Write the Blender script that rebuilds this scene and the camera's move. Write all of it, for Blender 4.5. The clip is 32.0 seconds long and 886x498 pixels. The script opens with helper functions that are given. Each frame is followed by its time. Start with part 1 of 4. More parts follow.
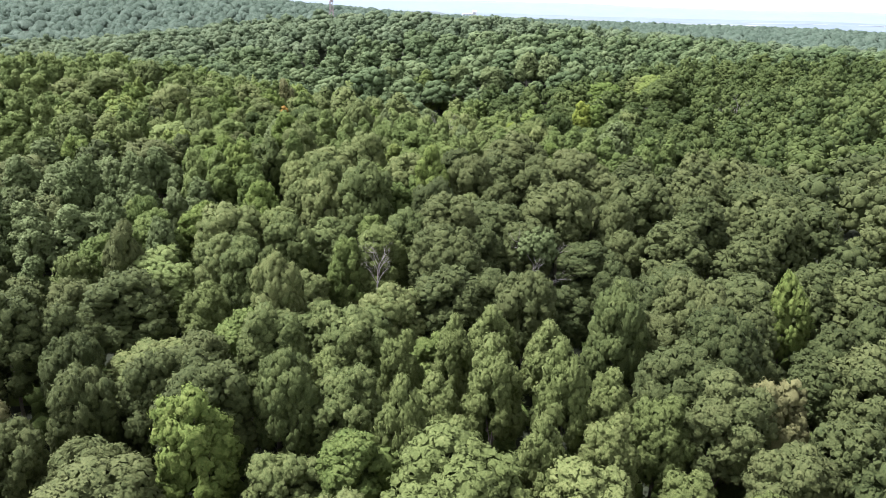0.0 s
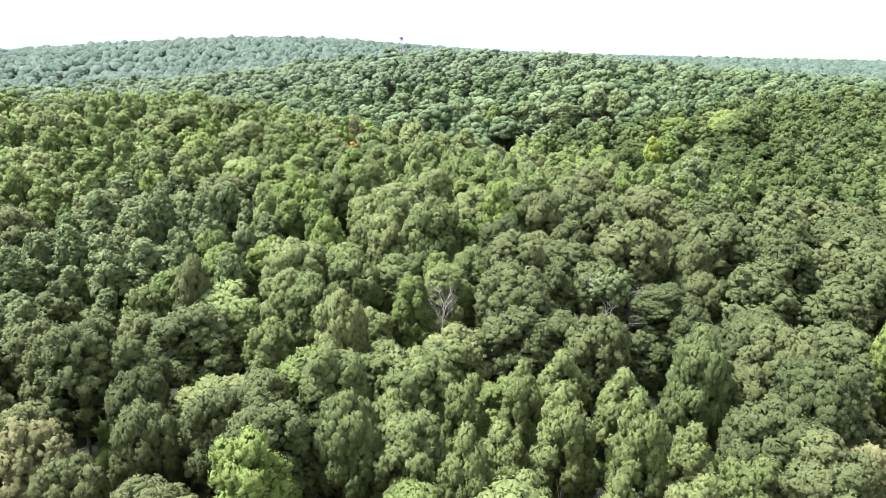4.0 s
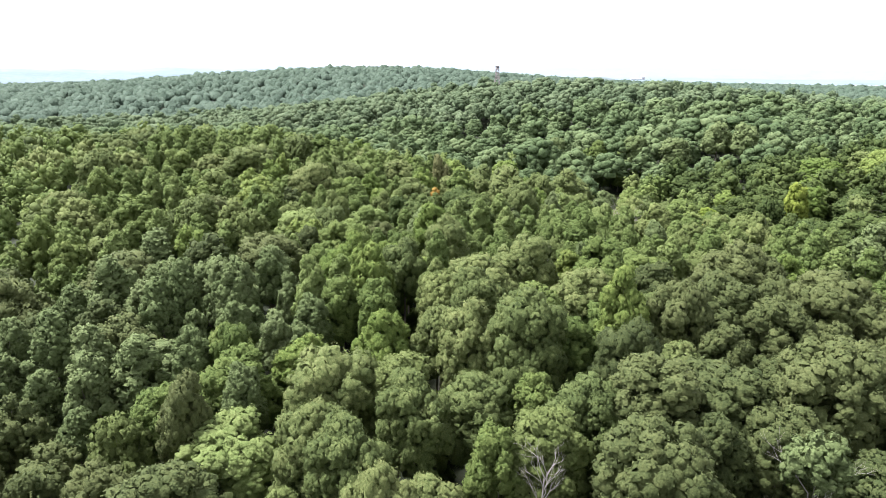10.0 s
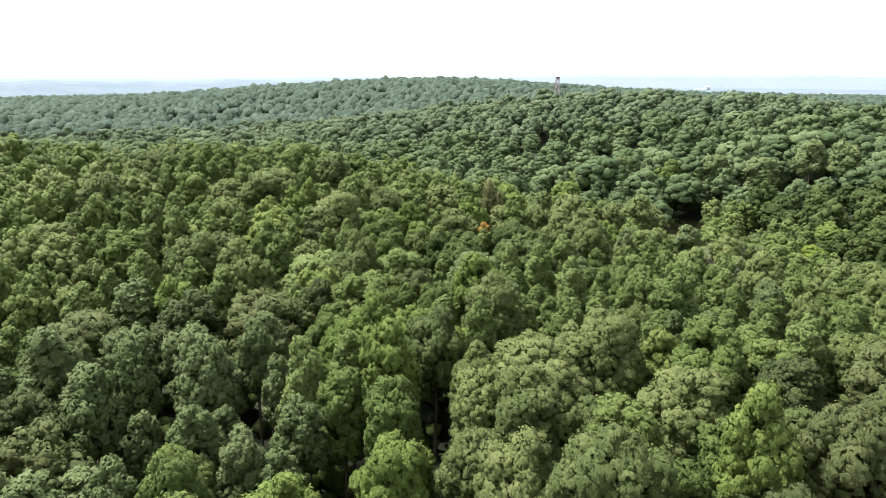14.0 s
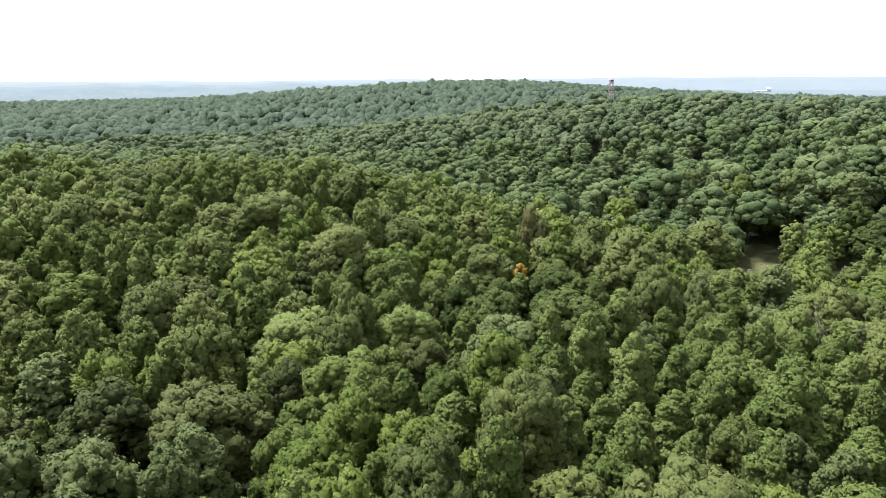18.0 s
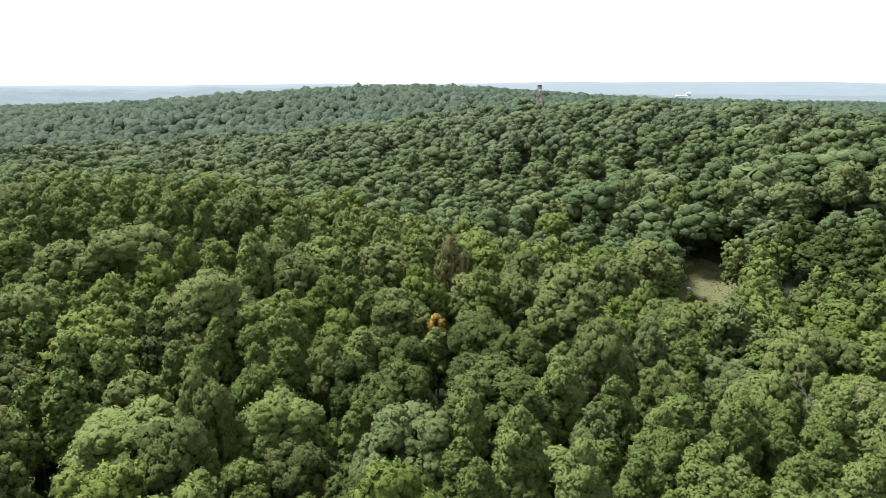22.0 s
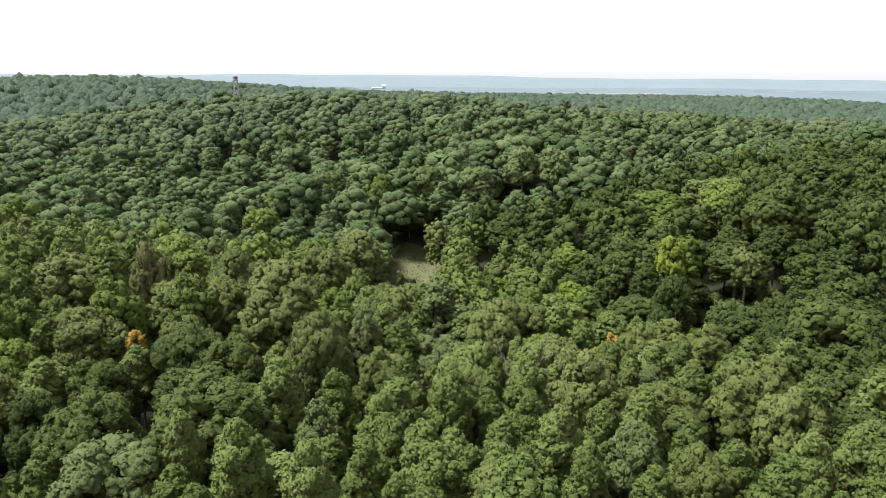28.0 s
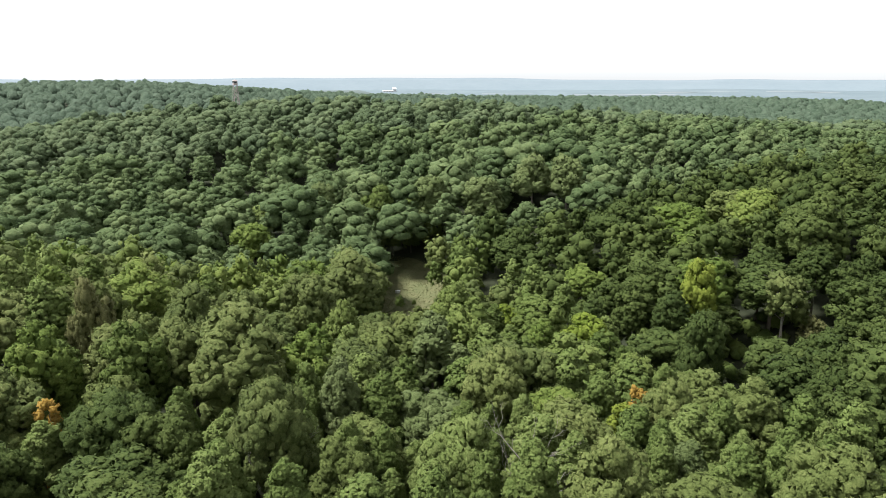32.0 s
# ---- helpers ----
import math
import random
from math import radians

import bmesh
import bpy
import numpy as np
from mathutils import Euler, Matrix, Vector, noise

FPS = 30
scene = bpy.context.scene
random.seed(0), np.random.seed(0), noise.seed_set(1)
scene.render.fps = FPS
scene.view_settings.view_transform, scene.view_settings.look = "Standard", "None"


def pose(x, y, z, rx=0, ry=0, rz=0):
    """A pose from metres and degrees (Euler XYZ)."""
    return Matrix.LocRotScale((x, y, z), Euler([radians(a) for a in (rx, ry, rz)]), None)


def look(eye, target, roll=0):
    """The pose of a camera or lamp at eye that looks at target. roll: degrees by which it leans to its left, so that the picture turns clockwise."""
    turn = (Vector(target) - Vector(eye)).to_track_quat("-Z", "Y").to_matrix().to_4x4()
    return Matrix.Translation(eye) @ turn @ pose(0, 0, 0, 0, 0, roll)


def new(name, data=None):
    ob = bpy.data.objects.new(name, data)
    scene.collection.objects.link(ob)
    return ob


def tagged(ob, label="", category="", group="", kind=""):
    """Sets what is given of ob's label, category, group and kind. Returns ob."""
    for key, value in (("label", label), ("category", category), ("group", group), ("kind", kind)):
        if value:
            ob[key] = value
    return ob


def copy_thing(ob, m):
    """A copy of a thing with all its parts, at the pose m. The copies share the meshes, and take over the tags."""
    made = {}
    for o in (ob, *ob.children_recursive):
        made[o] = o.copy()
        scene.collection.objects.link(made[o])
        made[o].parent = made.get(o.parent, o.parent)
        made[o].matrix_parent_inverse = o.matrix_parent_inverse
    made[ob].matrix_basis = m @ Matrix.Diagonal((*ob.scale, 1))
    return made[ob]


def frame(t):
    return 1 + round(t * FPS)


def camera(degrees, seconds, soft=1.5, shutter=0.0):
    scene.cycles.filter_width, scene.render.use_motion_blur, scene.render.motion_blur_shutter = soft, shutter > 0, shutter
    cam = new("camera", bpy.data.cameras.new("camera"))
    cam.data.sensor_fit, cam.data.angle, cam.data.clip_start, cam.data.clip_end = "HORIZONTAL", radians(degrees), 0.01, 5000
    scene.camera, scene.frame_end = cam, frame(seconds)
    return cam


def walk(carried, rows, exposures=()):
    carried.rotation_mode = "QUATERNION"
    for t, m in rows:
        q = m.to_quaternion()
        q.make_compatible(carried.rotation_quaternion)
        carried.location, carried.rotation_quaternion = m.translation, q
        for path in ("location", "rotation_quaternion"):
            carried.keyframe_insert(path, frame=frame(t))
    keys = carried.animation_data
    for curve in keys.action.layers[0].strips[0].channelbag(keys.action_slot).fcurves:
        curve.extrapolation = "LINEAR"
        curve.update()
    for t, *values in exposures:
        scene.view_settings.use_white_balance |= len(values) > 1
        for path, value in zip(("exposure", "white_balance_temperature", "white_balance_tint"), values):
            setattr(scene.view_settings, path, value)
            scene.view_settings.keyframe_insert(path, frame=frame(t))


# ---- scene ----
cam = camera(64.60, 32.0, soft=0.85)

# seconds, place, and the turn in degrees: yaw to the left of +y, pitch, roll
PATH = [
    (0, -0.00, 0.00, 60.00, -9.624, -19.827, 1.421),
    (0.5, -0.05, 0.02, 60.00, -8.910, -19.365, 1.267),
    (1, -0.06, 0.01, 59.98, -8.202, -18.914, 1.144),
    (1.5, -0.06, 0.03, 59.96, -7.482, -18.515, 1.040),
    (2, -0.07, 0.04, 59.91, -6.767, -18.134, 0.943),
    (2.5, -0.10, 0.13, 59.85, -6.081, -17.788, 0.851),
    (4.5, 0.09, 4.61, 59.65, -3.361, -16.954, 0.474),
    (5, 0.24, 6.65, 59.63, -2.712, -16.772, 0.446),
    (5.5, 0.38, 8.80, 59.62, -2.062, -16.561, 0.423),
    (6, 0.50, 11.15, 59.62, -1.399, -16.347, 0.401),
    (6.5, 0.63, 13.76, 59.62, -0.776, -16.161, 0.376),
    (7, 0.75, 16.63, 59.61, -0.121, -15.973, 0.351),
    (7.5, 0.89, 19.68, 59.58, 0.532, -15.799, 0.317),
    (8, 0.97, 22.89, 59.55, 1.182, -15.628, 0.262),
    (8.5, 1.04, 26.20, 59.53, 1.834, -15.452, 0.214),
    (9, 1.11, 29.61, 59.51, 2.467, -15.299, 0.185),
    (9.5, 1.13, 33.15, 59.49, 3.122, -15.129, 0.163),
    (10, 1.05, 36.72, 59.42, 3.743, -14.962, 0.137),
    (10.5, 0.93, 40.32, 59.30, 4.362, -14.807, 0.105),
    (11, 0.77, 43.98, 59.16, 4.970, -14.642, 0.063),
    (11.5, 0.67, 47.64, 59.05, 5.557, -14.504, 0.014),
    (12, 0.60, 51.32, 59.04, 6.163, -14.386, -0.038),
    (12.5, 0.47, 55.02, 59.12, 6.733, -14.301, -0.075),
    (13, 0.39, 58.68, 59.20, 7.298, -14.244, -0.091),
    (13.5, 0.30, 62.31, 59.25, 7.843, -14.169, -0.092),
    (14, 0.21, 65.97, 59.30, 8.405, -14.119, -0.095),
    (14.5, 0.13, 69.71, 59.36, 8.949, -14.084, -0.111),
    (16.5, -0.16, 84.18, 59.62, 11.052, -13.995, -0.269),
    (17, -0.19, 87.80, 59.69, 11.545, -14.000, -0.298),
    (17.5, -0.26, 91.38, 59.77, 12.021, -13.968, -0.321),
    (18, -0.35, 94.87, 59.84, 12.490, -13.934, -0.330),
    (18.5, -0.50, 98.36, 59.91, 12.930, -13.924, -0.331),
    (19, -0.64, 102.00, 59.99, 13.394, -13.917, -0.332),
    (19.5, -0.81, 105.66, 60.05, 13.828, -13.899, -0.327),
    (20, -0.97, 109.22, 60.09, 14.256, -13.852, -0.316),
    (20.5, -1.05, 112.53, 60.15, 14.262, -13.666, -0.300),
    (21, -0.97, 115.26, 60.16, 12.866, -13.618, -0.288),
    (21.5, -0.76, 117.26, 60.13, 10.342, -13.620, -0.269),
    (22, -0.39, 118.53, 60.09, 6.906, -13.619, -0.232),
    (22.5, 0.05, 119.12, 60.04, 3.673, -13.649, -0.166),
    (23, 0.44, 119.23, 59.98, 0.571, -13.698, -0.096),
    (23.5, 0.64, 119.17, 59.96, -2.515, -13.779, -0.039),
    (24, 0.75, 119.06, 59.95, -6.800, -13.844, -0.009),
    (24.5, 0.71, 118.98, 59.94, -9.444, -13.901, 0.039),
    (25, 0.58, 118.91, 59.93, -10.344, -13.926, 0.095),
    (25.5, 0.58, 118.84, 59.91, -14.342, -13.977, 0.105),
    (26, 0.40, 118.86, 59.88, -17.264, -14.019, 0.117),
    (26.5, 0.19, 118.97, 59.86, -17.180, -14.026, 0.174),
    (28.5, 0.80, 121.47, 59.96, -16.717, -14.235, 0.343),
    (29, 1.41, 123.02, 60.02, -16.573, -14.248, 0.297),
    (29.5, 2.18, 124.79, 60.07, -16.430, -14.237, 0.248),
    (30, 3.10, 126.78, 60.09, -16.296, -14.218, 0.195),
    (30.5, 4.17, 128.96, 60.09, -16.160, -14.174, 0.123),
    (31, 5.39, 131.34, 60.08, -16.027, -14.125, 0.051),
    (31.5, 6.74, 133.87, 60.08, -15.901, -14.073, -0.009),
    (32, 8.14, 136.47, 60.09, -15.823, -14.000, -0.068),
]


def aim(x, y, z, yaw, pitch, roll):
    return pose(x, y, z, 90 + pitch, 0, yaw) @ pose(0, 0, 0, 0, 0, roll)


EXPOSURES = [(0, 1.78, 5750, 22), (2.5, 2.45, 5650, 22), (6, 2.4, 5650, 21), (9, 2.1, 5800, 18), (13, 1.73, 5980, 15), (19, 1.42, 6150, 12), (26, 1.18, 6250, 10), (32, 1.2, 6250, 9)]
walk(cam, [(r[0], aim(*r[1:])) for r in PATH], EXPOSURES)
# ---- end of camera ----

# ---- light ----
SUN_ELEVATION, SUN_AZIMUTH = radians(62), radians(72)   # azimuth to the left of +y
world = bpy.data.worlds.new("overcast_sky")
scene.world = world
world.use_nodes = True
wn, wl = world.node_tree.nodes, world.node_tree.links
sky = wn.new("ShaderNodeTexSky")
sky.sky_type, sky.sun_disc = "NISHITA", False
sky.sun_elevation, sky.sun_rotation = SUN_ELEVATION, -SUN_AZIMUTH
sky.air_density, sky.dust_density, sky.ozone_density = 1.0, 0.6, 1.0
veil = wn.new("ShaderNodeHueSaturation")
veil.inputs["Saturation"].default_value = 0.05
wl.new(sky.outputs["Color"], veil.inputs["Color"])
wl.new(veil.outputs["Color"], wn["Background"].inputs["Color"])
wn["Background"].inputs["Strength"].default_value = 0.102

sun_lamp = bpy.data.lights.new("sun", "SUN")
sun_lamp.energy, sun_lamp.angle, sun_lamp.color = 3.6, radians(14), (1.0, 0.97, 0.92)
sun = new("sun", sun_lamp)
SUN_FROM = Vector((-math.sin(SUN_AZIMUTH) * math.cos(SUN_ELEVATION), math.cos(SUN_AZIMUTH) * math.cos(SUN_ELEVATION), math.sin(SUN_ELEVATION)))
sun.matrix_world = look(SUN_FROM * 300, (0, 0, 0))


# ---- materials ----
def node_material(name, rough=0.8, metal=0.0):
    m = bpy.data.materials.new(name)
    m.use_nodes = True
    n, l = m.node_tree.nodes, m.node_tree.links
    b = n["Principled BSDF"]
    b.inputs["Roughness"].default_value, b.inputs["Metallic"].default_value = rough, metal
    return m, n, l, b


def ramp(n, stops):
    r = n.new("ShaderNodeValToRGB")
    e = r.color_ramp.elements
    while len(e) < len(stops):
        e.new(0.5)
    for el, (p, c) in zip(e, stops):
        el.position, el.color = p, (*c, 1)
    return r


def noise_node(n, l, scale, detail=3.0, rough=0.6, coord="Object"):
    c = n.new("ShaderNodeTexCoord")
    t = n.new("ShaderNodeTexNoise")
    t.inputs["Scale"].default_value, t.inputs["Detail"].default_value, t.inputs["Roughness"].default_value = scale, detail, rough
    l.new(c.outputs[coord], t.inputs["Vector"])
    return t


def math_node(n, l, op, a, b=0.0):
    m = n.new("ShaderNodeMath")
    m.operation = op
    for i, v in enumerate((a, b)):
        if isinstance(v, (int, float)):
            m.inputs[i].default_value = v
        else:
            l.new(v, m.inputs[i])
    return m.outputs[0]


def leaf_material(name, stops, through_light=0.22, spread=0.30, tuft=6.0, mottle=5.0):
    """Foliage: each tree takes its own tone between the stops, each spray of leaves varies round it, and light passes through."""
    m, n, l, b = node_material(name, 0.75)
    b.inputs["Specular IOR Level"].default_value = 0.12
    info, geo, att = n.new("ShaderNodeObjectInfo"), n.new("ShaderNodeNewGeometry"), n.new("ShaderNodeAttribute")
    att.attribute_name = "tint"
    tree = math_node(n, l, "FRACT", math_node(n, l, "ADD", info.outputs["Random"], att.outputs["Fac"]))
    patch = noise_node(n, l, 0.45, 2.0)
    spray = math_node(n, l, "MULTIPLY", math_node(n, l, "SUBTRACT", geo.outputs["Random Per Island"], 0.5), spread)
    fine = noise_node(n, l, mottle, 2.0, 0.7)
    speck = math_node(n, l, "MULTIPLY", math_node(n, l, "SUBTRACT", fine.outputs["Fac"], 0.5), 1.5)
    patchy = math_node(n, l, "MULTIPLY", math_node(n, l, "SUBTRACT", patch.outputs["Fac"], 0.5), 0.7)
    tone = math_node(n, l, "ADD", math_node(n, l, "ADD", math_node(n, l, "MULTIPLY", tree, 0.50), 0.25), math_node(n, l, "ADD", math_node(n, l, "ADD", spray, speck), patchy))
    r = ramp(n, stops)
    l.new(tone, r.inputs["Fac"])
    l.new(r.outputs["Color"], b.inputs["Base Color"])
    if tuft:    # leafy relief for crowns that are seen from afar
        rough_relief = noise_node(n, l, tuft, 3.0, 0.7)
        bp = n.new("ShaderNodeBump")
        bp.inputs["Strength"].default_value, bp.inputs["Distance"].default_value = 1.0, 1.0 / tuft
        l.new(rough_relief.outputs["Fac"], bp.inputs["Height"])
        l.new(bp.outputs["Normal"], b.inputs["Normal"])
    tl = n.new("ShaderNodeBsdfTranslucent")
    l.new(r.outputs["Color"], tl.inputs["Color"])
    mix = n.new("ShaderNodeMixShader")
    mix.inputs["Fac"].default_value = through_light
    l.new(b.outputs[0], mix.inputs[1])
    l.new(tl.outputs[0], mix.inputs[2])
    l.new(mix.outputs[0], n["Material Output"].inputs["Surface"])
    return m


def surface_material(name, stops, scale, fine, rough=0.9, bump=0.4, depth=0.05, metal=0.0):
    m, n, l, b = node_material(name, rough, metal)
    big, small = noise_node(n, l, scale, 4.0), noise_node(n, l, fine, 5.0, 0.7)
    f = math_node(n, l, "ADD", math_node(n, l, "MULTIPLY", big.outputs["Fac"], 0.6), math_node(n, l, "MULTIPLY", small.outputs["Fac"], 0.4))
    r = ramp(n, stops)
    l.new(f, r.inputs["Fac"])
    l.new(r.outputs["Color"], b.inputs["Base Color"])
    bp = n.new("ShaderNodeBump")
    bp.inputs["Strength"].default_value, bp.inputs["Distance"].default_value = bump, depth
    l.new(small.outputs["Fac"], bp.inputs["Height"])
    l.new(bp.outputs["Normal"], b.inputs["Normal"])
    return m


LEAF = {
    "oak": leaf_material("oak_leaves", [(0.0, (0.059, 0.082, 0.024)), (0.5, (0.110, 0.138, 0.042)), (1.0, (0.174, 0.196, 0.066))]),
    "maple": leaf_material("maple_leaves", [(0.0, (0.057, 0.088, 0.020)), (0.5, (0.108, 0.146, 0.036)), (1.0, (0.164, 0.202, 0.056))]),
    "bright": leaf_material("bright_green_leaves", [(0.0, (0.074, 0.115, 0.022)), (0.5, (0.125, 0.170, 0.036)), (1.0, (0.191, 0.228, 0.058))]),
    "poplar": leaf_material("poplar_leaves", [(0.0, (0.080, 0.110, 0.036)), (0.5, (0.122, 0.156, 0.056)), (1.0, (0.170, 0.204, 0.082))]),
    "aspen": leaf_material("aspen_leaves", [(0.0, (0.078, 0.114, 0.028)), (0.5, (0.132, 0.176, 0.048)), (1.0, (0.190, 0.230, 0.074))]),
    "ash": leaf_material("ash_leaves", [(0.0, (0.076, 0.099, 0.026)), (0.5, (0.126, 0.156, 0.046)), (1.0, (0.186, 0.212, 0.070))]),
    "yellow": leaf_material("yellowing_leaves", [(0.0, (0.105, 0.150, 0.020)), (0.5, (0.168, 0.215, 0.032)), (1.0, (0.240, 0.268, 0.048))]),
    "orange": leaf_material("orange_leaves", [(0.0, (0.230, 0.150, 0.028)), (0.5, (0.350, 0.215, 0.045)), (1.0, (0.430, 0.290, 0.070))]),
    "russet": leaf_material("russet_leaves", [(0.0, (0.100, 0.108, 0.040)), (0.5, (0.155, 0.158, 0.060)), (1.0, (0.215, 0.205, 0.084))]),
    # dusky: brownish leaves darkened to stand in for lens vignetting
    "dusky": leaf_material("vignette_dark_leaves", [(0.0, (0.042, 0.058, 0.018)), (0.5, (0.078, 0.096, 0.031)), (1.0, (0.123, 0.138, 0.048))]),
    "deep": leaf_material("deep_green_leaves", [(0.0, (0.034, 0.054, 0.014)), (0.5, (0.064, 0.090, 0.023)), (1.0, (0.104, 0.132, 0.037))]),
    # the next three carry haze in the leaf colour: lighter and bluer with distance
    "far": leaf_material("haze_tinted_far_leaves", [(0.0, (0.050, 0.080, 0.030)), (0.5, (0.106, 0.148, 0.058)), (1.0, (0.164, 0.206, 0.086))], spread=0.14, tuft=1.6, mottle=1.4),
    "hilltop": leaf_material("haze_tinted_hilltop_leaves", [(0.0, (0.054, 0.082, 0.038)), (0.5, (0.106, 0.144, 0.068)), (1.0, (0.160, 0.198, 0.098))], spread=0.14, tuft=1.2, mottle=1.1),
    "farther": leaf_material("haze_tinted_remote_leaves", [(0.0, (0.056, 0.086, 0.054)), (0.5, (0.084, 0.120, 0.078)), (1.0, (0.114, 0.152, 0.102))], spread=0.14, tuft=0.6, mottle=0.5),
}
BARK = surface_material("grey_brown_bark", [(0.3, (0.075, 0.060, 0.045)), (0.7, (0.190, 0.165, 0.135))], 1.5, 9.0, 0.95, 0.8, 0.03)
PALE_BARK = surface_material("bleached_bark", [(0.3, (0.17, 0.15, 0.13)), (0.7, (0.34, 0.31, 0.27))], 1.2, 8.0, 0.9, 0.6, 0.02)
# litter is near-black: the shade in gaps between crowns is in its colour
LITTER = surface_material("shade_dark_leaf_litter", [(0.25, (0.014, 0.020, 0.006)), (0.5, (0.022, 0.028, 0.009)), (0.75, (0.036, 0.034, 0.013))], 0.12, 2.5, 0.95, 0.6, 0.15)
DRY_GRASS = surface_material("dry_meadow_grass", [(0.25, (0.070, 0.092, 0.030)), (0.5, (0.118, 0.122, 0.050)), (0.75, (0.165, 0.150, 0.072))], 0.25, 3.0, 0.95, 0.6, 0.08)
STEEL = surface_material("rusty_red_steel", [(0.3, (0.27, 0.22, 0.21)), (0.7, (0.40, 0.34, 0.33))], 0.5, 6.0, 0.6, 0.2, 0.01, 0.2)
WHITE = surface_material("white_sheeting", [(0.3, (0.50, 0.52, 0.53)), (0.7, (0.60, 0.61, 0.61))], 0.05, 0.8, 0.5, 0.1, 0.02)
FIELD = surface_material("pale_stubble", [(0.3, (0.16, 0.18, 0.19)), (0.7, (0.22, 0.235, 0.24))], 0.01, 0.1, 0.95, 0.2, 0.2)


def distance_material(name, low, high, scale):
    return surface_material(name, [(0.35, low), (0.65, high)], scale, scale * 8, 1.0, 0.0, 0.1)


# aerial haze is put into these base colours, bluer and paler farther out
RIDGE_NEAR = distance_material("haze_tinted_woods", (0.075, 0.100, 0.095), (0.100, 0.125, 0.115), 0.012)
RIDGE_FAR = distance_material("haze_tinted_ridge", (0.150, 0.188, 0.212), (0.172, 0.208, 0.230), 0.004)
PLAIN_FAR = distance_material("haze_tinted_plain", (0.100, 0.138, 0.156), (0.140, 0.176, 0.192), 0.006)

# ---- the lie of the land ----
# hills and hollows: place, half-widths, height
HILLS = [
    (0, 130, 60, 70, 9.6), (-60, 250, 60, 60, 15.7), (-20, 60, 70, 60, -6.2), (60, 100, 50, 60, 2.7), (70, 230, 50, 50, -7.1),
    (20, 300, 60, 50, -12.4), (-60, 390, 90, 50, -4.3), (70, 470, 70, 60, 10.9), (60, 350, 70, 40, -4.0), (-40, 540, 80, 80, 11.0),
    (170, 480, 90, 100, 10.2), (150, 270, 70, 80, 2.2), (-200, 300, 100, 120, 8.8), (-250, 550, 130, 130, -7.5),
    (-120, 800, 160, 150, 4.6), (0, 555, 100, 55, 8.4), (190, 570, 130, 70, 2.0), (26, 275, 13, 15, 4.5),
]
FAR_HILLS = [(-130, 1150, 260, 200, 29.5), (300, 350, 160, 200, 9.4), (100, 1000, 150, 250, -6.9), (-40, 200, 40, 40, -6.0),
             (60, 700, 120, 80, -1.3), (-330, 900, 200, 150, 6.8), (250, 800, 150, 120, 4.3)]
STAND = 18.0       # usual height of the canopy over the ground


def canopy(x, y):
    """Height of the tree tops."""
    z = 22.0
    for cx, cy, sx, sy, h in HILLS + FAR_HILLS:
        z = z + h * np.exp(-((x - cx) / sx) ** 2 / 2 - ((y - cy) / sy) ** 2 / 2)
    r = np.hypot(x, y)
    return z - 62 * np.clip((r - 1300) / 1500, 0, 1) ** 2 * (3 - 2 * np.clip((r - 1300) / 1500, 0, 1))


def ground(x, y):
    return canopy(x, y) - STAND


def mesh_object(name, verts, faces, mats, parent=None, smooth=False, tint=None, normals=None):
    me = bpy.data.meshes.new(name)
    verts, faces = np.asarray(verts, np.float32), np.asarray(faces, np.int32)
    k = faces.shape[1]
    me.vertices.add(len(verts))
    me.vertices.foreach_set("co", verts.ravel())
    me.loops.add(faces.size)
    me.loops.foreach_set("vertex_index", faces.ravel())
    me.polygons.add(len(faces))
    me.polygons.foreach_set("loop_start", np.arange(0, faces.size, k, dtype=np.int32))
    me.polygons.foreach_set("use_smooth", np.full(len(faces), smooth))
    if tint is not None:
        me.attributes.new("tint", "FLOAT", "POINT").data.foreach_set("value", np.asarray(tint, np.float32))
    me.update(calc_edges=True)
    if normals is not None:
        me.normals_split_custom_set_from_vertices(normals.astype(np.float32))
    for m in mats:
        me.materials.append(m)
    ob = new(name, me)
    ob.parent = parent
    return ob


def spaced(limit, fine, count):
    """Places from -limit to limit, close together in the middle."""
    u = np.linspace(-1, 1, count)
    k = math.asinh(limit / fine)
    return np.sinh(u * k) * fine


gx, gy = np.meshgrid(spaced(4700, 120, 190), spaced(4700, 160, 190) + 200)
gz = ground(gx, gy) + 0.25 * np.sin(gx * 0.21 + np.sin(gy * 0.13) * 2) * np.cos(gy * 0.17)
idx = np.arange(190 * 190).reshape(190, 190)
quads = np.stack([idx[:-1, :-1], idx[:-1, 1:], idx[1:, 1:], idx[1:, :-1]], -1).reshape(-1, 4)
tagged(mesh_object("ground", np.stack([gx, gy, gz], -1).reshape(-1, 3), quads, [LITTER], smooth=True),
       "forest floor of leaf litter on rolling hills, darkened for canopy shade", "ground", kind="structure")


# ---- trees ----
def ico(level=0):
    bm = bmesh.new()
    bmesh.ops.create_icosphere(bm, subdivisions=level + 1, radius=1)
    v = np.array([p.co[:] for p in bm.verts])
    f = np.array([[q.index for q in t.verts] for t in bm.faces])
    bm.free()
    return v, f


ICOS = [ico(0), ico(1), ico(2)]
ICO = ICOS[0]


def unit(v):
    return v / (np.linalg.norm(v, axis=-1, keepdims=True) + 1e-9)


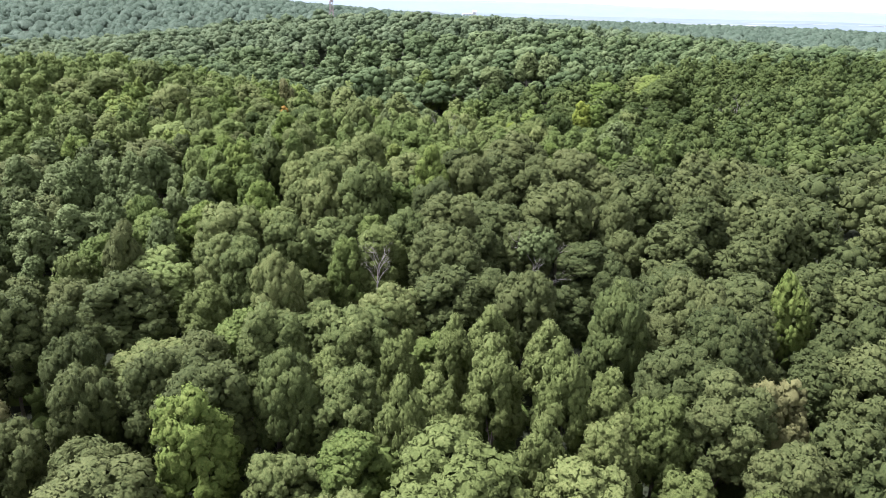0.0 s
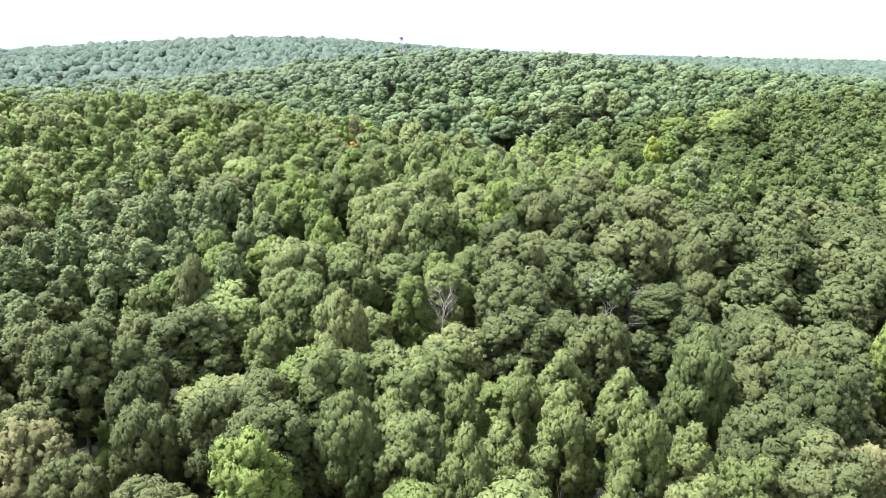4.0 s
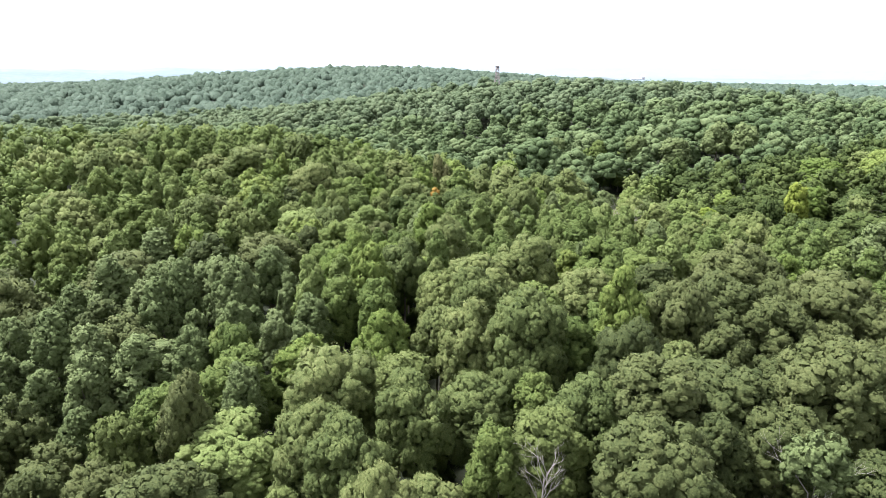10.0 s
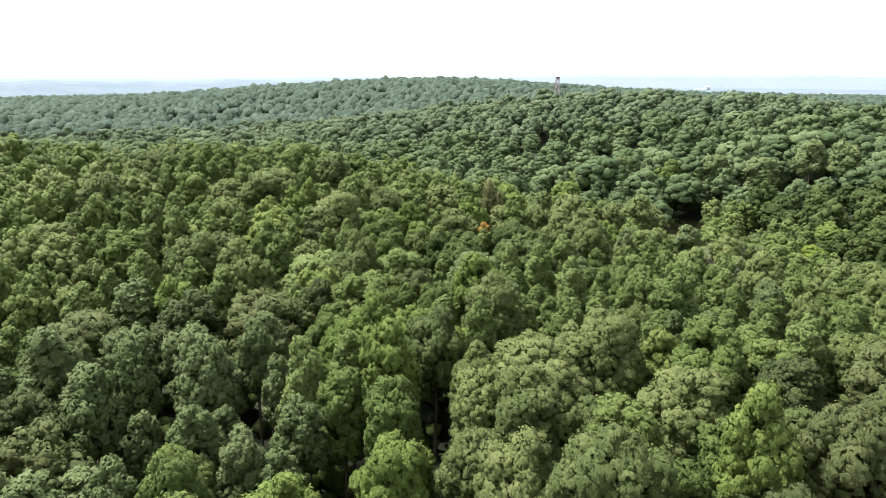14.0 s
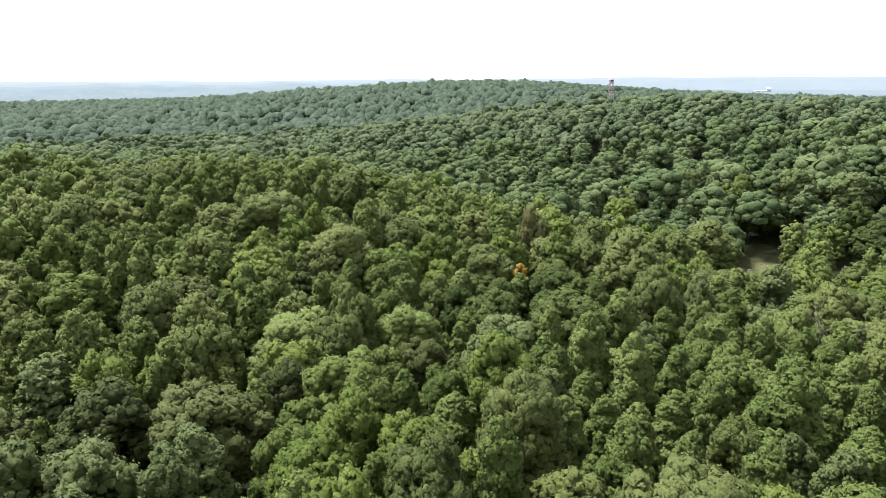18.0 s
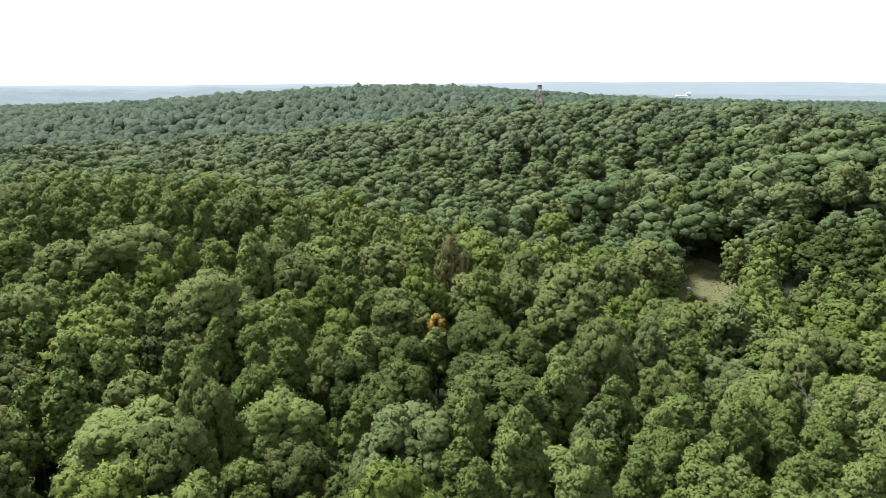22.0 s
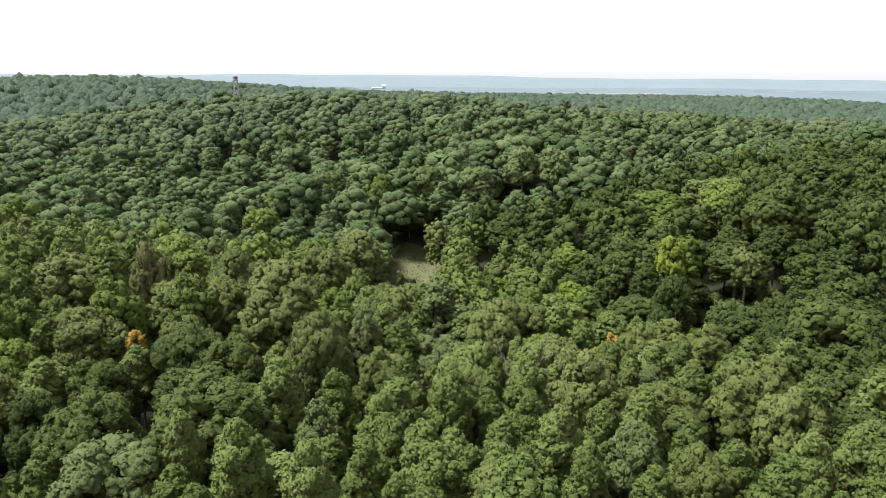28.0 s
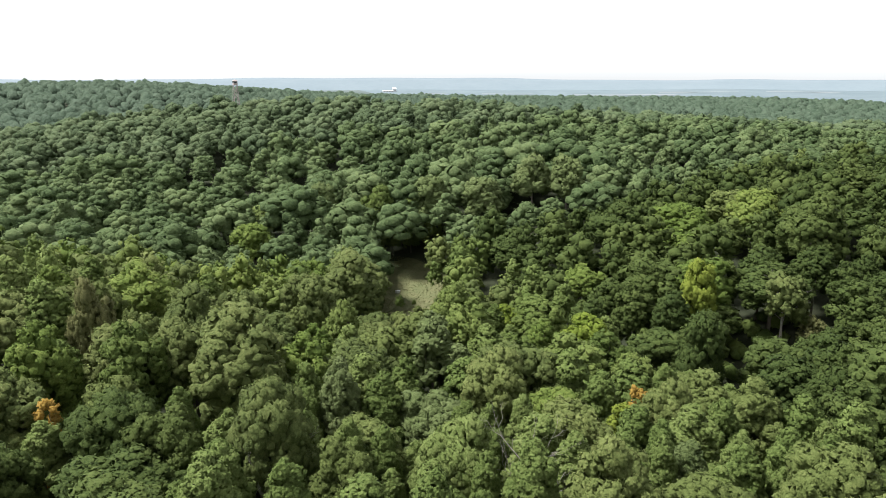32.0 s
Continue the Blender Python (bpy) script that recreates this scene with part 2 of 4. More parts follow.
def bough_places(rng, radius, low, top, lobes, lobe_size, upright, cone, deep, near_axis=(0.60, 0.86)):
    """Round boughs on an egg-shaped hull: their middles, ways out, sizes and half-axes, and the crown's middle and depth."""
    mid, half = low + (top - low) * 0.40, (top - low)
    i = np.arange(lobes) + 0.5
    zz = np.clip(1 - deep * i / lobes + rng.normal(0, 0.05, lobes), -0.85, 1)
    phi = i * 2.39996 + rng.uniform(0, 6.28) + rng.normal(0, 0.25, lobes)
    ring = np.sqrt(np.clip(1 - zz**2, 0, 1))
    d = np.stack([ring * np.cos(phi), ring * np.sin(phi), zz], -1)
    reach = rng.uniform(*near_axis, lobes)
    c = d * np.stack([np.full(lobes, radius), np.full(lobes, radius), np.where(zz > 0, half * 0.60, half * 0.40)], -1) * reach[:, None]
    c[:, :2] *= (1 - cone * np.clip(zz, -0.3, 1))[:, None]
    c[:, 2] += mid
    c[:, :2] += rng.normal(0, 0.06 * radius, (lobes, 2))
    lr = radius * lobe_size * rng.uniform(0.72, 1.28, lobes)
    stretch = np.stack([lr, lr, lr * (1.0 + upright)], -1)
    return c, d, lr, stretch, mid, half


def spray_leaves(rng, p, out, soft, size):
    """Small three-cornered sprays of leaves at the places p, facing out."""
    n = len(p)
    face = unit(out + np.array([0, 0, 0.25]) + rng.normal(0, 0.45, (n, 3)))
    a = unit(np.cross(face, rng.normal(0, 1, (n, 3))))
    b = np.cross(face, a)
    ln = (size * rng.uniform(0.65, 1.35, n))[:, None]
    wd = ln * rng.uniform(0.5, 0.85, (n, 1))
    leaf = np.stack([p - a * ln * 0.5 - b * wd * 0.45, p + a * ln * 0.65 - face * ln * 0.12, p - a * ln * 0.3 + b * wd * 0.6], 1).reshape(-1, 3)
    return leaf, np.repeat(unit(soft + rng.normal(0, 0.16, (n, 3))), 3, 0)


def crown_skin(rng, radius, low, top, lobes, sprays, size, lobe_size=0.36, upright=0.0, cone=0.0, level=1, deep=1.28):
    """A crown for a tree far off: one lumpy skin over the boughs, with sprays of leaves on it."""
    c, d, lr, stretch, mid, half = bough_places(rng, radius, low, top, lobes, lobe_size, upright, cone, deep, (0.55, 0.74))
    hv, hf = ICOS[level]
    a = rng.uniform(0, 6.28)
    hv = hv @ np.array([[math.cos(a), math.sin(a), 0], [-math.sin(a), math.cos(a), 0], [0, 0, 1]])
    ray = hv * np.array([1, 1, max(1.0, half / (2.2 * radius))])
    middle = np.array([0, 0, mid])
    v2, o2 = ray[:, None] / stretch[None], ((middle - c) / stretch)[None]
    qa, qb, qc = (v2**2).sum(-1), (v2 * o2).sum(-1), (o2**2).sum(-1) - 1
    disc = qb**2 - qa * qc
    hit = np.where(disc > 0, (-qb + np.sqrt(np.maximum(disc, 0))) / qa, 0).max(1)
    hit = np.maximum(hit, 0.55 * radius) * rng.uniform(0.94, 1.05, len(hv))
    cv = middle + ray * hit[:, None]
    cf = hf[hv[hf].mean(1)[:, 2] > -0.55]
    fn = np.cross(cv[cf[:, 1]] - cv[cf[:, 0]], cv[cf[:, 2]] - cv[cf[:, 0]])
    vn = np.zeros_like(cv)
    for j in range(3):
        np.add.at(vn, cf[:, j], fn)
    egg = unit((cv - middle) / np.array([radius, radius, half * 0.5]) ** 2)
    vn = unit(unit(vn + egg * 1e-6) + egg * 0.35)
    pick = rng.choice(len(cf), sprays)
    w = rng.dirichlet((1, 1, 1), sprays)[:, :, None]
    p, o = (cv[cf[pick]] * w).sum(1), unit((vn[cf[pick]] * w).sum(1))
    leaf, soft = spray_leaves(rng, p + o * rng.uniform(0, 0.35, (sprays, 1)), o, o + np.array([0, 0, 0.2]), size)
    return np.concatenate([cv, leaf]), np.concatenate([cf, np.arange(3 * sprays).reshape(-1, 3) + len(cv)]), c, np.concatenate([vn, soft])


def crown_shape(rng, radius, low, top, lobes, sprays, size, lobe_size=0.36, upright=0.0, cone=0.0, tufts=7, level=0, deep=1.28, tuft_size=0.32):
    """A crown: round boughs, each a head of leafy tufts, and small sprays of leaves standing out of the tufts."""
    c, d, lr, stretch, mid, half = bough_places(rng, radius, low, top, lobes, lobe_size, upright, cone, deep)
    c, d = np.concatenate([c, [[0, 0, mid + 0.10 * half]]]), np.concatenate([d, [[0, 0, 1.0]]])
    lr, stretch = np.append(lr, radius * 0.42), np.concatenate([stretch, [[radius * 0.42, radius * 0.42, half * 0.30]]])

    def buried(p, own, depth):
        away = np.linalg.norm((p[:, None] - c[None]) / stretch[None], axis=-1)
        away[np.arange(len(p)), own] = 9
        return (away < depth).any(1)

    vs, fs, ns, count = [], [], [], 0
    # the boughs
    hv, hf = ICOS[level]
    v = c[:, None] + hv[None] * stretch[:, None] * rng.uniform(*((0.70, 0.90) if tufts else (0.78, 1.12)), (len(c), len(hv), 1))
    f = hf[None] + (np.arange(len(c)) * len(hv))[:, None, None]
    nm = unit(unit(hv[None] / stretch[:, None]) + d[:, None] * 0.35)
    middle = v[:, hf].mean(2)
    show = ~buried(middle.reshape(-1, 3), np.repeat(np.arange(len(c)), len(hf)), 0.80)
    show &= ((hv[hf].mean(1)[None] * d[:, None]).sum(-1) > -0.55).reshape(-1)
    vs.append(v.reshape(-1, 3)), ns.append(nm.reshape(-1, 3)), fs.append(f.reshape(-1, 3)[show])
    count += vs[0].shape[0]
    # leafy tufts on the boughs
    k = np.repeat(np.arange(lobes), tufts or 6)
    j = np.tile(np.arange(tufts or 6), lobes) + 0.5
    high = 1 - 2 * j / (tufts or 6)
    turn = j * 2.39996 + np.repeat(rng.uniform(0, 6.28, lobes), tufts or 6)
    s = np.stack([np.sqrt(1 - high**2) * np.cos(turn), np.sqrt(1 - high**2) * np.sin(turn), high], -1)
    s = unit(s + rng.normal(0, 0.16, s.shape) + d[k] * 0.25)
    tc = c[k] + s * stretch[k] * rng.uniform(0.80, 1.0, (len(k), 1))
    keep = ~buried(tc, k, 0.84) & ((s * d[k]).sum(-1) > -0.6)
    k, s, tc = k[keep], s[keep], tc[keep]
    tr = lr[k] * tuft_size * rng.uniform(0.75, 1.35, len(k))
    if tufts:
        hv, hf = ICO
        sp = rng.uniform(0, 6.283, len(k))
        cs, sn = np.cos(sp), np.sin(sp)
        w = np.stack([hv[None, :, 0] * cs[:, None] - hv[None, :, 1] * sn[:, None], hv[None, :, 0] * sn[:, None] + hv[None, :, 1] * cs[:, None], np.repeat(hv[None, :, 2], len(k), 0)], -1)
        v = tc[:, None] + w * tr[:, None, None] * rng.uniform(0.72, 1.22, (len(k), len(hv), 1)) * np.array([1, 1, 0.85 + upright * 0.5])
        nm = unit(w * 0.55 + s[:, None] * 0.55 + d[k][:, None] * 0.15 + np.array([0, 0, 0.12]))
        show = (w[:, hf].mean(2) * s[:, None]).sum(-1) > -0.15
        f = hf[None] + (np.arange(len(k)) * len(hv))[:, None, None] + count
        vs.append(v.reshape(-1, 3)), ns.append(nm.reshape(-1, 3)), fs.append(f[show])
        count += len(k) * len(hv)
    # sprays of leaves
    q = rng.choice(len(k), sprays, p=tr**2 / (tr**2).sum())
    e = unit(rng.normal(0, 1, (sprays, 3)) + s[q] * 0.9 + np.array([0, 0, 0.15]))
    p = tc[q] + e * tr[q][:, None] * rng.uniform(0.85, 1.35, (sprays, 1))
    leaf, soft = spray_leaves(rng, p, e * 0.7 + s[q] * 0.3, e * 0.45 + s[q] * 0.5 + d[k[q]] * 0.15 + np.array([0, 0, 0.2]), size)
    vs.append(leaf), ns.append(soft), fs.append(np.arange(3 * sprays).reshape(-1, 3) + count)
    return np.concatenate(vs), np.concatenate(fs), c[:-1], np.concatenate(ns)


def tube(path, radii, sides=6):
    """A tapered branch through the points of path."""
    path = [np.asarray(p, float) for p in path]
    v, f = [], []
    for j, (p, r) in enumerate(zip(path, radii)):
        t = unit(path[min(j + 1, len(path) - 1)] - path[max(j - 1, 0)])
        e = unit(np.cross(t, (0.3, 1, 0.1)))
        g = np.cross(t, e)
        for q in range(sides):
            w = 6.2832 * q / sides
            v.append(p + (e * math.cos(w) + g * math.sin(w)) * r)
    for j in range(len(path) - 1):
        for q in range(sides):
            a, b = j * sides + q, j * sides + (q + 1) % sides
            f += [(a, b, b + sides), (a, b + sides, a + sides)]
    return np.array(v), np.array(f)


def joined(pieces):
    vs, fs, n = [], [], 0
    for v, f in pieces:
        vs.append(v), fs.append(f + n)
        n += len(v)
    return np.concatenate(vs), np.concatenate(fs)


def trunk_shape(rng, height, girth, boughs, limbs=5):
    """A leaning, tapered trunk, and limbs that rise into the boughs."""
    lean = rng.normal(0, 0.25, 2)
    path = [np.array([lean[0] * t * t, lean[1] * t * t, height * t * 0.82 - 0.3 * (t == 0)]) for t in (0, 0.08, 0.35, 0.65, 1.0)]
    trunk = tube(path, [girth * 1.5, girth, girth * 0.8, girth * 0.5, girth * 0.12], 7)
    arms = []
    for j in range(limbs):
        end = boughs[int(j * len(boughs) / limbs)] * np.array([0.85, 0.85, 0.97])
        t = rng.uniform(0.35, 0.65)
        foot = np.array([lean[0] * t * t, lean[1] * t * t, height * t * 0.82])
        mid = (foot + end) / 2 + np.array([0, 0, -0.4])
        arms.append(tube([foot, mid, end], [girth * 0.42, girth * 0.28, girth * 0.08], 5))
    return trunk, arms


# kind: crown radius, crown foot, height, boughs, bough size, upright, cone, leaves, girth
KINDS = {
    "oak": dict(radius=4.5, low=6.5, deep=1.42, top=18.5, lobes=23, lobe_size=0.37, girth=0.32),
    "maple": dict(radius=3.6, low=5.5, deep=1.5, top=18.0, lobes=24, lobe_size=0.39, girth=0.24),
    "poplar": dict(radius=2.5, low=7.0, top=18.5, lobes=28, lobe_size=0.33, upright=0.30, cone=0.42, girth=0.18),
    "aspen": dict(radius=2.4, low=6.5, top=17.6, lobes=26, lobe_size=0.36, upright=0.22, cone=0.62, girth=0.14),
    "ash": dict(radius=3.7, low=7.0, deep=1.42, top=18.0, lobes=22, lobe_size=0.38, upright=0.12, girth=0.24),
}
NAMES = {"oak": "oak_tree", "maple": "maple_tree", "poplar": "poplar_tree", "aspen": "aspen_tree", "ash": "ash_tree"}
LABELS = {
    "oak": "broad oak tree with a rounded grey-green crown",
    "maple": "deep green maple tree with an egg-shaped crown",
    "poplar": "slender grey-green poplar tree with upright boughs",
    "aspen": "young yellow-green aspen tree with a narrow crown",
    "ash": "olive green ash tree with a feathery light crown",
}


def hidden_stock(kind, seed, lod):
    """The meshes of one tree."""
    rng = np.random.default_rng(seed)
    k = dict(KINDS[kind])
    girth, radius, top, low = k.pop("girth"), k.pop("radius") * rng.uniform(0.9, 1.1), k.pop("top"), k.pop("low")
    thin, tufts, sprays, size, level = LOD[lod]
    k["lobes"] = max(7, int(k["lobes"] * thin))
    k["lobe_size"] *= thin ** -0.38
    v, f, boughs, nm = crown_shape(rng, radius, low, top, sprays=sprays, size=size, tufts=tufts, level=level, **k)
    return (v, f, nm), trunk_shape(rng, top, girth, boughs, 4 if lod == "near" else 3)


# fineness: share of the boughs, tufts on each, sprays, spray size, roundness of a bough
LOD = {"near": (2.1, 24, 7200, 0.24, 1), "mid": (1.45, 17, 3000, 0.32, 0), "outer": (1.1, 5, 420, 0.42, 0), "far": (1.5, 0, 270, 0.50, 0), "farther": (0.9, 0, 90, 0.66, 0)}


def stock_thing(kind, seed, lod, leaves=None, label=None, category="tree", group=""):
    crown, trunk = hidden_stock(kind, seed, lod)
    root = new(NAMES[kind])
    mesh_object("trunk", *(trunk[0] if lod == "near" else joined([trunk[0], *trunk[1]])), [BARK], root, True)
    for arm in trunk[1] if lod == "near" else ():
        mesh_object("limb", *arm, [BARK], root, True)
    mesh_object("crown", crown[0], crown[1], [LEAF[leaves or kind]], root, True, normals=crown[2])
    return tagged(root, label or LABELS[kind], category, group or f"{kind} trees of the wood")


def stand_at(ob, x, y, height, spin, wide=1.0, stock_height=18.0):
    s = height / stock_height
    ob.matrix_basis = pose(x, y, float(ground(x, y)) - 0.1, 0, 0, spin) @ Matrix.Diagonal((s * wide, s * wide, s, 1))
    return ob


# ---- where the trees stand
CLEARING = [(54.5, 333.5, 10.5, 11.5)]


def in_clearing(x, y, m=0.0):
    return any(((x - cx) / (rx + m)) ** 2 + ((y - cy) / (ry + m)) ** 2 < 1 for cx, cy, rx, ry in CLEARING)


def kind_at(x, y, rng):
    """Which tree grows here: the wood changes from patch to patch."""
    u = rng.random()
    if x > 72 + 0.15 * (y - 200) and 175 < y < 330:
        return "maple" if u < 0.8 else "oak"
    if ((x + 42) / 22) ** 2 + ((y - 118) / 26) ** 2 < 1:
        return "poplar" if u < 0.72 else "maple"
    if 8 < x < 60 and 30 < y < 62:
        return "ash" if u < 0.85 else "oak"
    if -5 < x < 80 and 148 < y < 218 and x > (y - 200) * 0.6:
        return "aspen" if u < 0.8 else ("ash" if u < 0.92 else "poplar")
    if -110 < x < -25 and 225 < y < 310:
        return "aspen" if u < 0.6 else ("maple" if u < 0.85 else "oak")
    if x < -20 and 135 < y < 225:
        return "maple" if u < 0.35 else ("oak" if u < 0.50 else ("ash" if u < 0.62 else "aspen"))
    if y < 140:
        return "oak" if u < 0.55 else ("maple" if u < 0.8 else "ash")
    return "maple" if u < 0.42 else ("oak" if u < 0.72 else ("ash" if u < 0.86 else "aspen"))


GAP = {"oak": 3.7, "maple": 2.95, "poplar": 2.0, "aspen": 1.85, "ash": 3.0}


class Spread:
    """Keeps trees apart from one another."""
    def __init__(self):
        self.cells = {}

    def fits(self, x, y, r):
        i, j = int(x // 14), int(y // 14)
        for a in (i - 1, i, i + 1):
            for b in (j - 1, j, j + 1):
                for px, py, pr in self.cells.get((a, b), ()):
                    if (x - px) ** 2 + (y - py) ** 2 < (r + pr) ** 2:
                        return False
        return True

    def add(self, x, y, r):
        self.cells.setdefault((int(x // 14), int(y // 14)), []).append((x, y, r))


spread = Spread()
rng = np.random.default_rng(11)


def nearer(x, y):
    """The wood on the hill this side of the valley."""
    return y < 318 + 0.10 * x


def fill(x0, x1, y0, y1, tries, accept, squeeze=1.0):
    out = []
    xs, ys = rng.uniform(x0, x1, tries), rng.uniform(y0, y1, tries)
    for x, y in zip(xs, ys):
        if not accept(x, y) or in_clearing(x, y, 1.5) or (66 < x < 125 and abs(y - 220 - 0.45 * (x - 62)) < 9):     # an open gully on the slope
            continue
        k = kind_at(x, y, rng)
        s = rng.uniform(0.82, 1.18) * (1.0 if nearer(x, y) else 1.4)
        if 36 < x < 135 and 215 < y < 312:      # big separate trees on the slope below the clearing
            s *= 1.15
        r = GAP[k] * s * squeeze * (1.0 if nearer(x, y) else 0.97) * (1.15 if 36 < x < 135 and 215 < y < 312 else 1.0)
        if spread.fits(x, y, r):
            spread.add(x, y, r)
            out.append((x, y, k, s))
    return out


def near_zone(x, y):
    return 32 < y < 215 and -26 - 0.08 * y < x < 32 + 0.18 * y


def mid_zone(x, y):
    return 20 < y < 265 and -46 - 0.26 * y < x < 44 + 0.36 * y and not near_zone(x, y)


def height_at(x, y, rng):
    """How tall the trees grow: low shrubs before the clearing, tall old trees behind it."""
    tall = STAND + rng.normal(0, 1.9)
    if ((x - 45) / 12) ** 2 + ((y - 304) / 17) ** 2 < 1:
        return 4.0 + rng.uniform(0, 2.0)
    if 215 < y < 322 and abs(x - 33 - 0.22 * (y - 250)) < 7.5:     # the open lane before the clearing
        return min(tall, max(2.5, min(60 - 63 * (y - 136) / 182, 60 - 64 * (y - 102) / 233) - 0.5 - float(ground(x, y))))
    if 36 < x < 135 and 215 < y < 312:
        return tall + rng.uniform(-3.0, 2.5)
    if 20 < x < 130 and 343 < y < 385:
        return tall + 4.5
    return tall


LOOKS = {   # look: shape, leaves, label
    "bright": ("maple", "bright", "fresh bright green maple tree in full leaf"),
    "yellow": ("maple", "yellow", "maple tree turning yellow-green, early autumn leaves"),
    "russet": ("oak", "russet", "oak tree with a dull russet-brown tinged crown"),
}
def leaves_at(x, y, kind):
    """Darker, browner maples on the near hill's flanks; lens vignetting painted into their leaves."""
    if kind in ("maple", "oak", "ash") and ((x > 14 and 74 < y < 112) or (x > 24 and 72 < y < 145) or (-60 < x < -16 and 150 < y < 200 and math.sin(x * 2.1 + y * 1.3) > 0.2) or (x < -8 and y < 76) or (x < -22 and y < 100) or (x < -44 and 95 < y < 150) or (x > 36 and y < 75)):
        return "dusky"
    # dark green maples, their leaf colour lowered further for lens vignetting
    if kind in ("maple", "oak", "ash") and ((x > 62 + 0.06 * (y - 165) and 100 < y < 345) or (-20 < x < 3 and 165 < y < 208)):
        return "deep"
    if kind == "maple" and -60 < x < 60 and 140 < y < 320 and math.sin(x * 1.7 + y * 2.3) > -0.1:     # about half take brighter leaves, for the haze that lightens the crest
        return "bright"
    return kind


STOCK = {}


def plant(look_name, places):
    """Trees that stand out, at x, y with a crown of radius r."""
    shape, leaves, label = LOOKS.get(look_name, (look_name, look_name, LABELS.get(look_name)))
    own = shape
    for n, place in enumerate(places.split(",")):
        shape = own
        x, y, r = (float(v) for v in place.split())
        zone = "near" if near_zone(x, y) else "mid"
        r = min(r, 7.0)
        if r > 1.5 * KINDS[shape]["radius"]:
            shape = "oak"
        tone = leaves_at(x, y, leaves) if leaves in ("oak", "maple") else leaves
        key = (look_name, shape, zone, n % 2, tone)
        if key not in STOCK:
            STOCK[key] = stock_thing(shape, 500 + 17 * len(STOCK), zone, tone, label=label if tone in (leaves, "deep", "bright") else f"dark brownish-green {own} tree in late summer leaf, vignetting in its colour", group=f"{look_name} trees that stand out")
            ob = STOCK[key]
        else:
            ob = copy_thing(STOCK[key], Matrix())
        tall = height_at(x, y, rng) * (1.05 if y < 215 else 1.12)
        s = tall / 18.0
        stand_at(ob, x, y, tall, rng.uniform(0, 360), r * 1.04 / (KINDS[shape]["radius"] * s))
        spread.add(x, y, r * 0.84)


plant("oak", "-30 59 3.2, 42 63 3.9, 1 63 3.8, -5 64 2.9, -25 65 3.0, 32 68 2.9, 43 72 4.0, 50 72 3.7, -7 74 3.9, -29 75 2.9, 38 78 3.9, 24 78 3.5, -21 78 5.1, 7 79 3.7, -1 80 3.7, -7 84 2.9")
plant("oak", "61 89 4.5, 16 91 4.8, -11 92 3.9, -15 96 3.6, -6 100 3.8, 37 105 5.0, 26 105 5.2, -0 106 4.0, 17 110 3.5, 6 113 3.9, -1 115 3.7, 25 121 3.7, 0 126 4.1, 24 129 3.5, 14 131 4.7, -0 136 5.1")
plant("oak", "-12 142 3.6, -6 153 3.6, -58 175 4.4, 9 200 3.5, -18 213 4.8, 6 221 5.8, -101 227 5.4, -1 239 4.5, 10 240 4.7, 113 253 7.8, 98 255 7.0, 27 275 5.6, 132 264 8.5, 31 293 9.0, 181 302 10.2, 105 303 9.3")
plant("oak", "78 313 6.3")
plant("ash", "18 51 2.5, 25 52 2.8, 11 54 3.1, 31 54 3.0, 6 56 2.4, 22 57 2.8, 28 59 2.7, 16 61 3.1, 10 62 2.9, 13 68 2.5, 24 68 3.0, 7 68 2.3, 18 71 3.1, -35 97 2.8, 8 147 3.7, -43 163 3.6")
plant("ash", "-49 171 3.9, -30 176 3.0, 36 183 3.7, -41 183 3.7, -23 194 3.2, 15 194 3.1, 66 202 4.2, 19 206 4.5, 63 207 4.8, -13 240 3.5, 140 302 8.0")
plant("maple", "-18 67 3.1, -37 79 4.0, -26 87 4.8, 51 92 4.6, 2 93 2.8, 38 94 4.2, -29 99 2.5, -27 109 4.0, -29 113 2.9, -45 117 4.3, -53 157 3.2, -32 159 2.8, -74 179 4.7, -3 186 5.4, -51 191 4.6, -4 195 5.1")
plant("maple", "102 208 4.9, -34 209 4.2, 43 210 3.9, 81 211 4.4, -81 217 4.3, 75 224 3.3, -9 253 5.0, 61 255 4.9, 92 265 5.9, 51 361 3.7")
plant("poplar", "-49 106 2.6, -43 106 2.8, -39 109 3.4, -38 115 3.5, -42 129 2.6, -50 140 3.9, -42 141 3.9, -33 143 2.9, -58 155 3.7, -11 177 4.6, 28 212 4.4, 33 230 3.6, 38 234 3.6, 30 238 3.6, 36 241 3.4, 111 348 6.7, 83 353 8.0, 101 354 6.7, 67 359 6.6")
plant("poplar", "32 368 5.1")
plant("bright", "-13 57 3.4, 57 73 2.4, -11 113 2.9, -20 113 3.7, 18 120 2.9, -12 120 3.1, -16 135 3.1, -55 222 2.4, 82 279 5.3, 100 259 5.6, 58 289 4.0, 116 289 6.6, 140 292 6.2, 20 294 5.2, 122 299 7.7")
plant("bright", "9 347 5.6")
plant("aspen", "-24 97 4.9, -24 131 2.3, 23 155 3.1, -37 174 5.5, 7 177 2.6, 3 177 3.4, -24 179 4.6, 15 186 3.2, 26 194 3.6, 35 196 3.0, 23 199 2.0, 53 219 3.2, -36 236 4.9, -74 269 4.4, 14 370 5.6")
plant("aspen", "-127 381 6.4")
plant("russet", "44 55 3.3, -36 66 3.2, -13 235 2.7")
plant("yellow", "67 246 4.4, 60 271 4.0, 94 252 3.4")

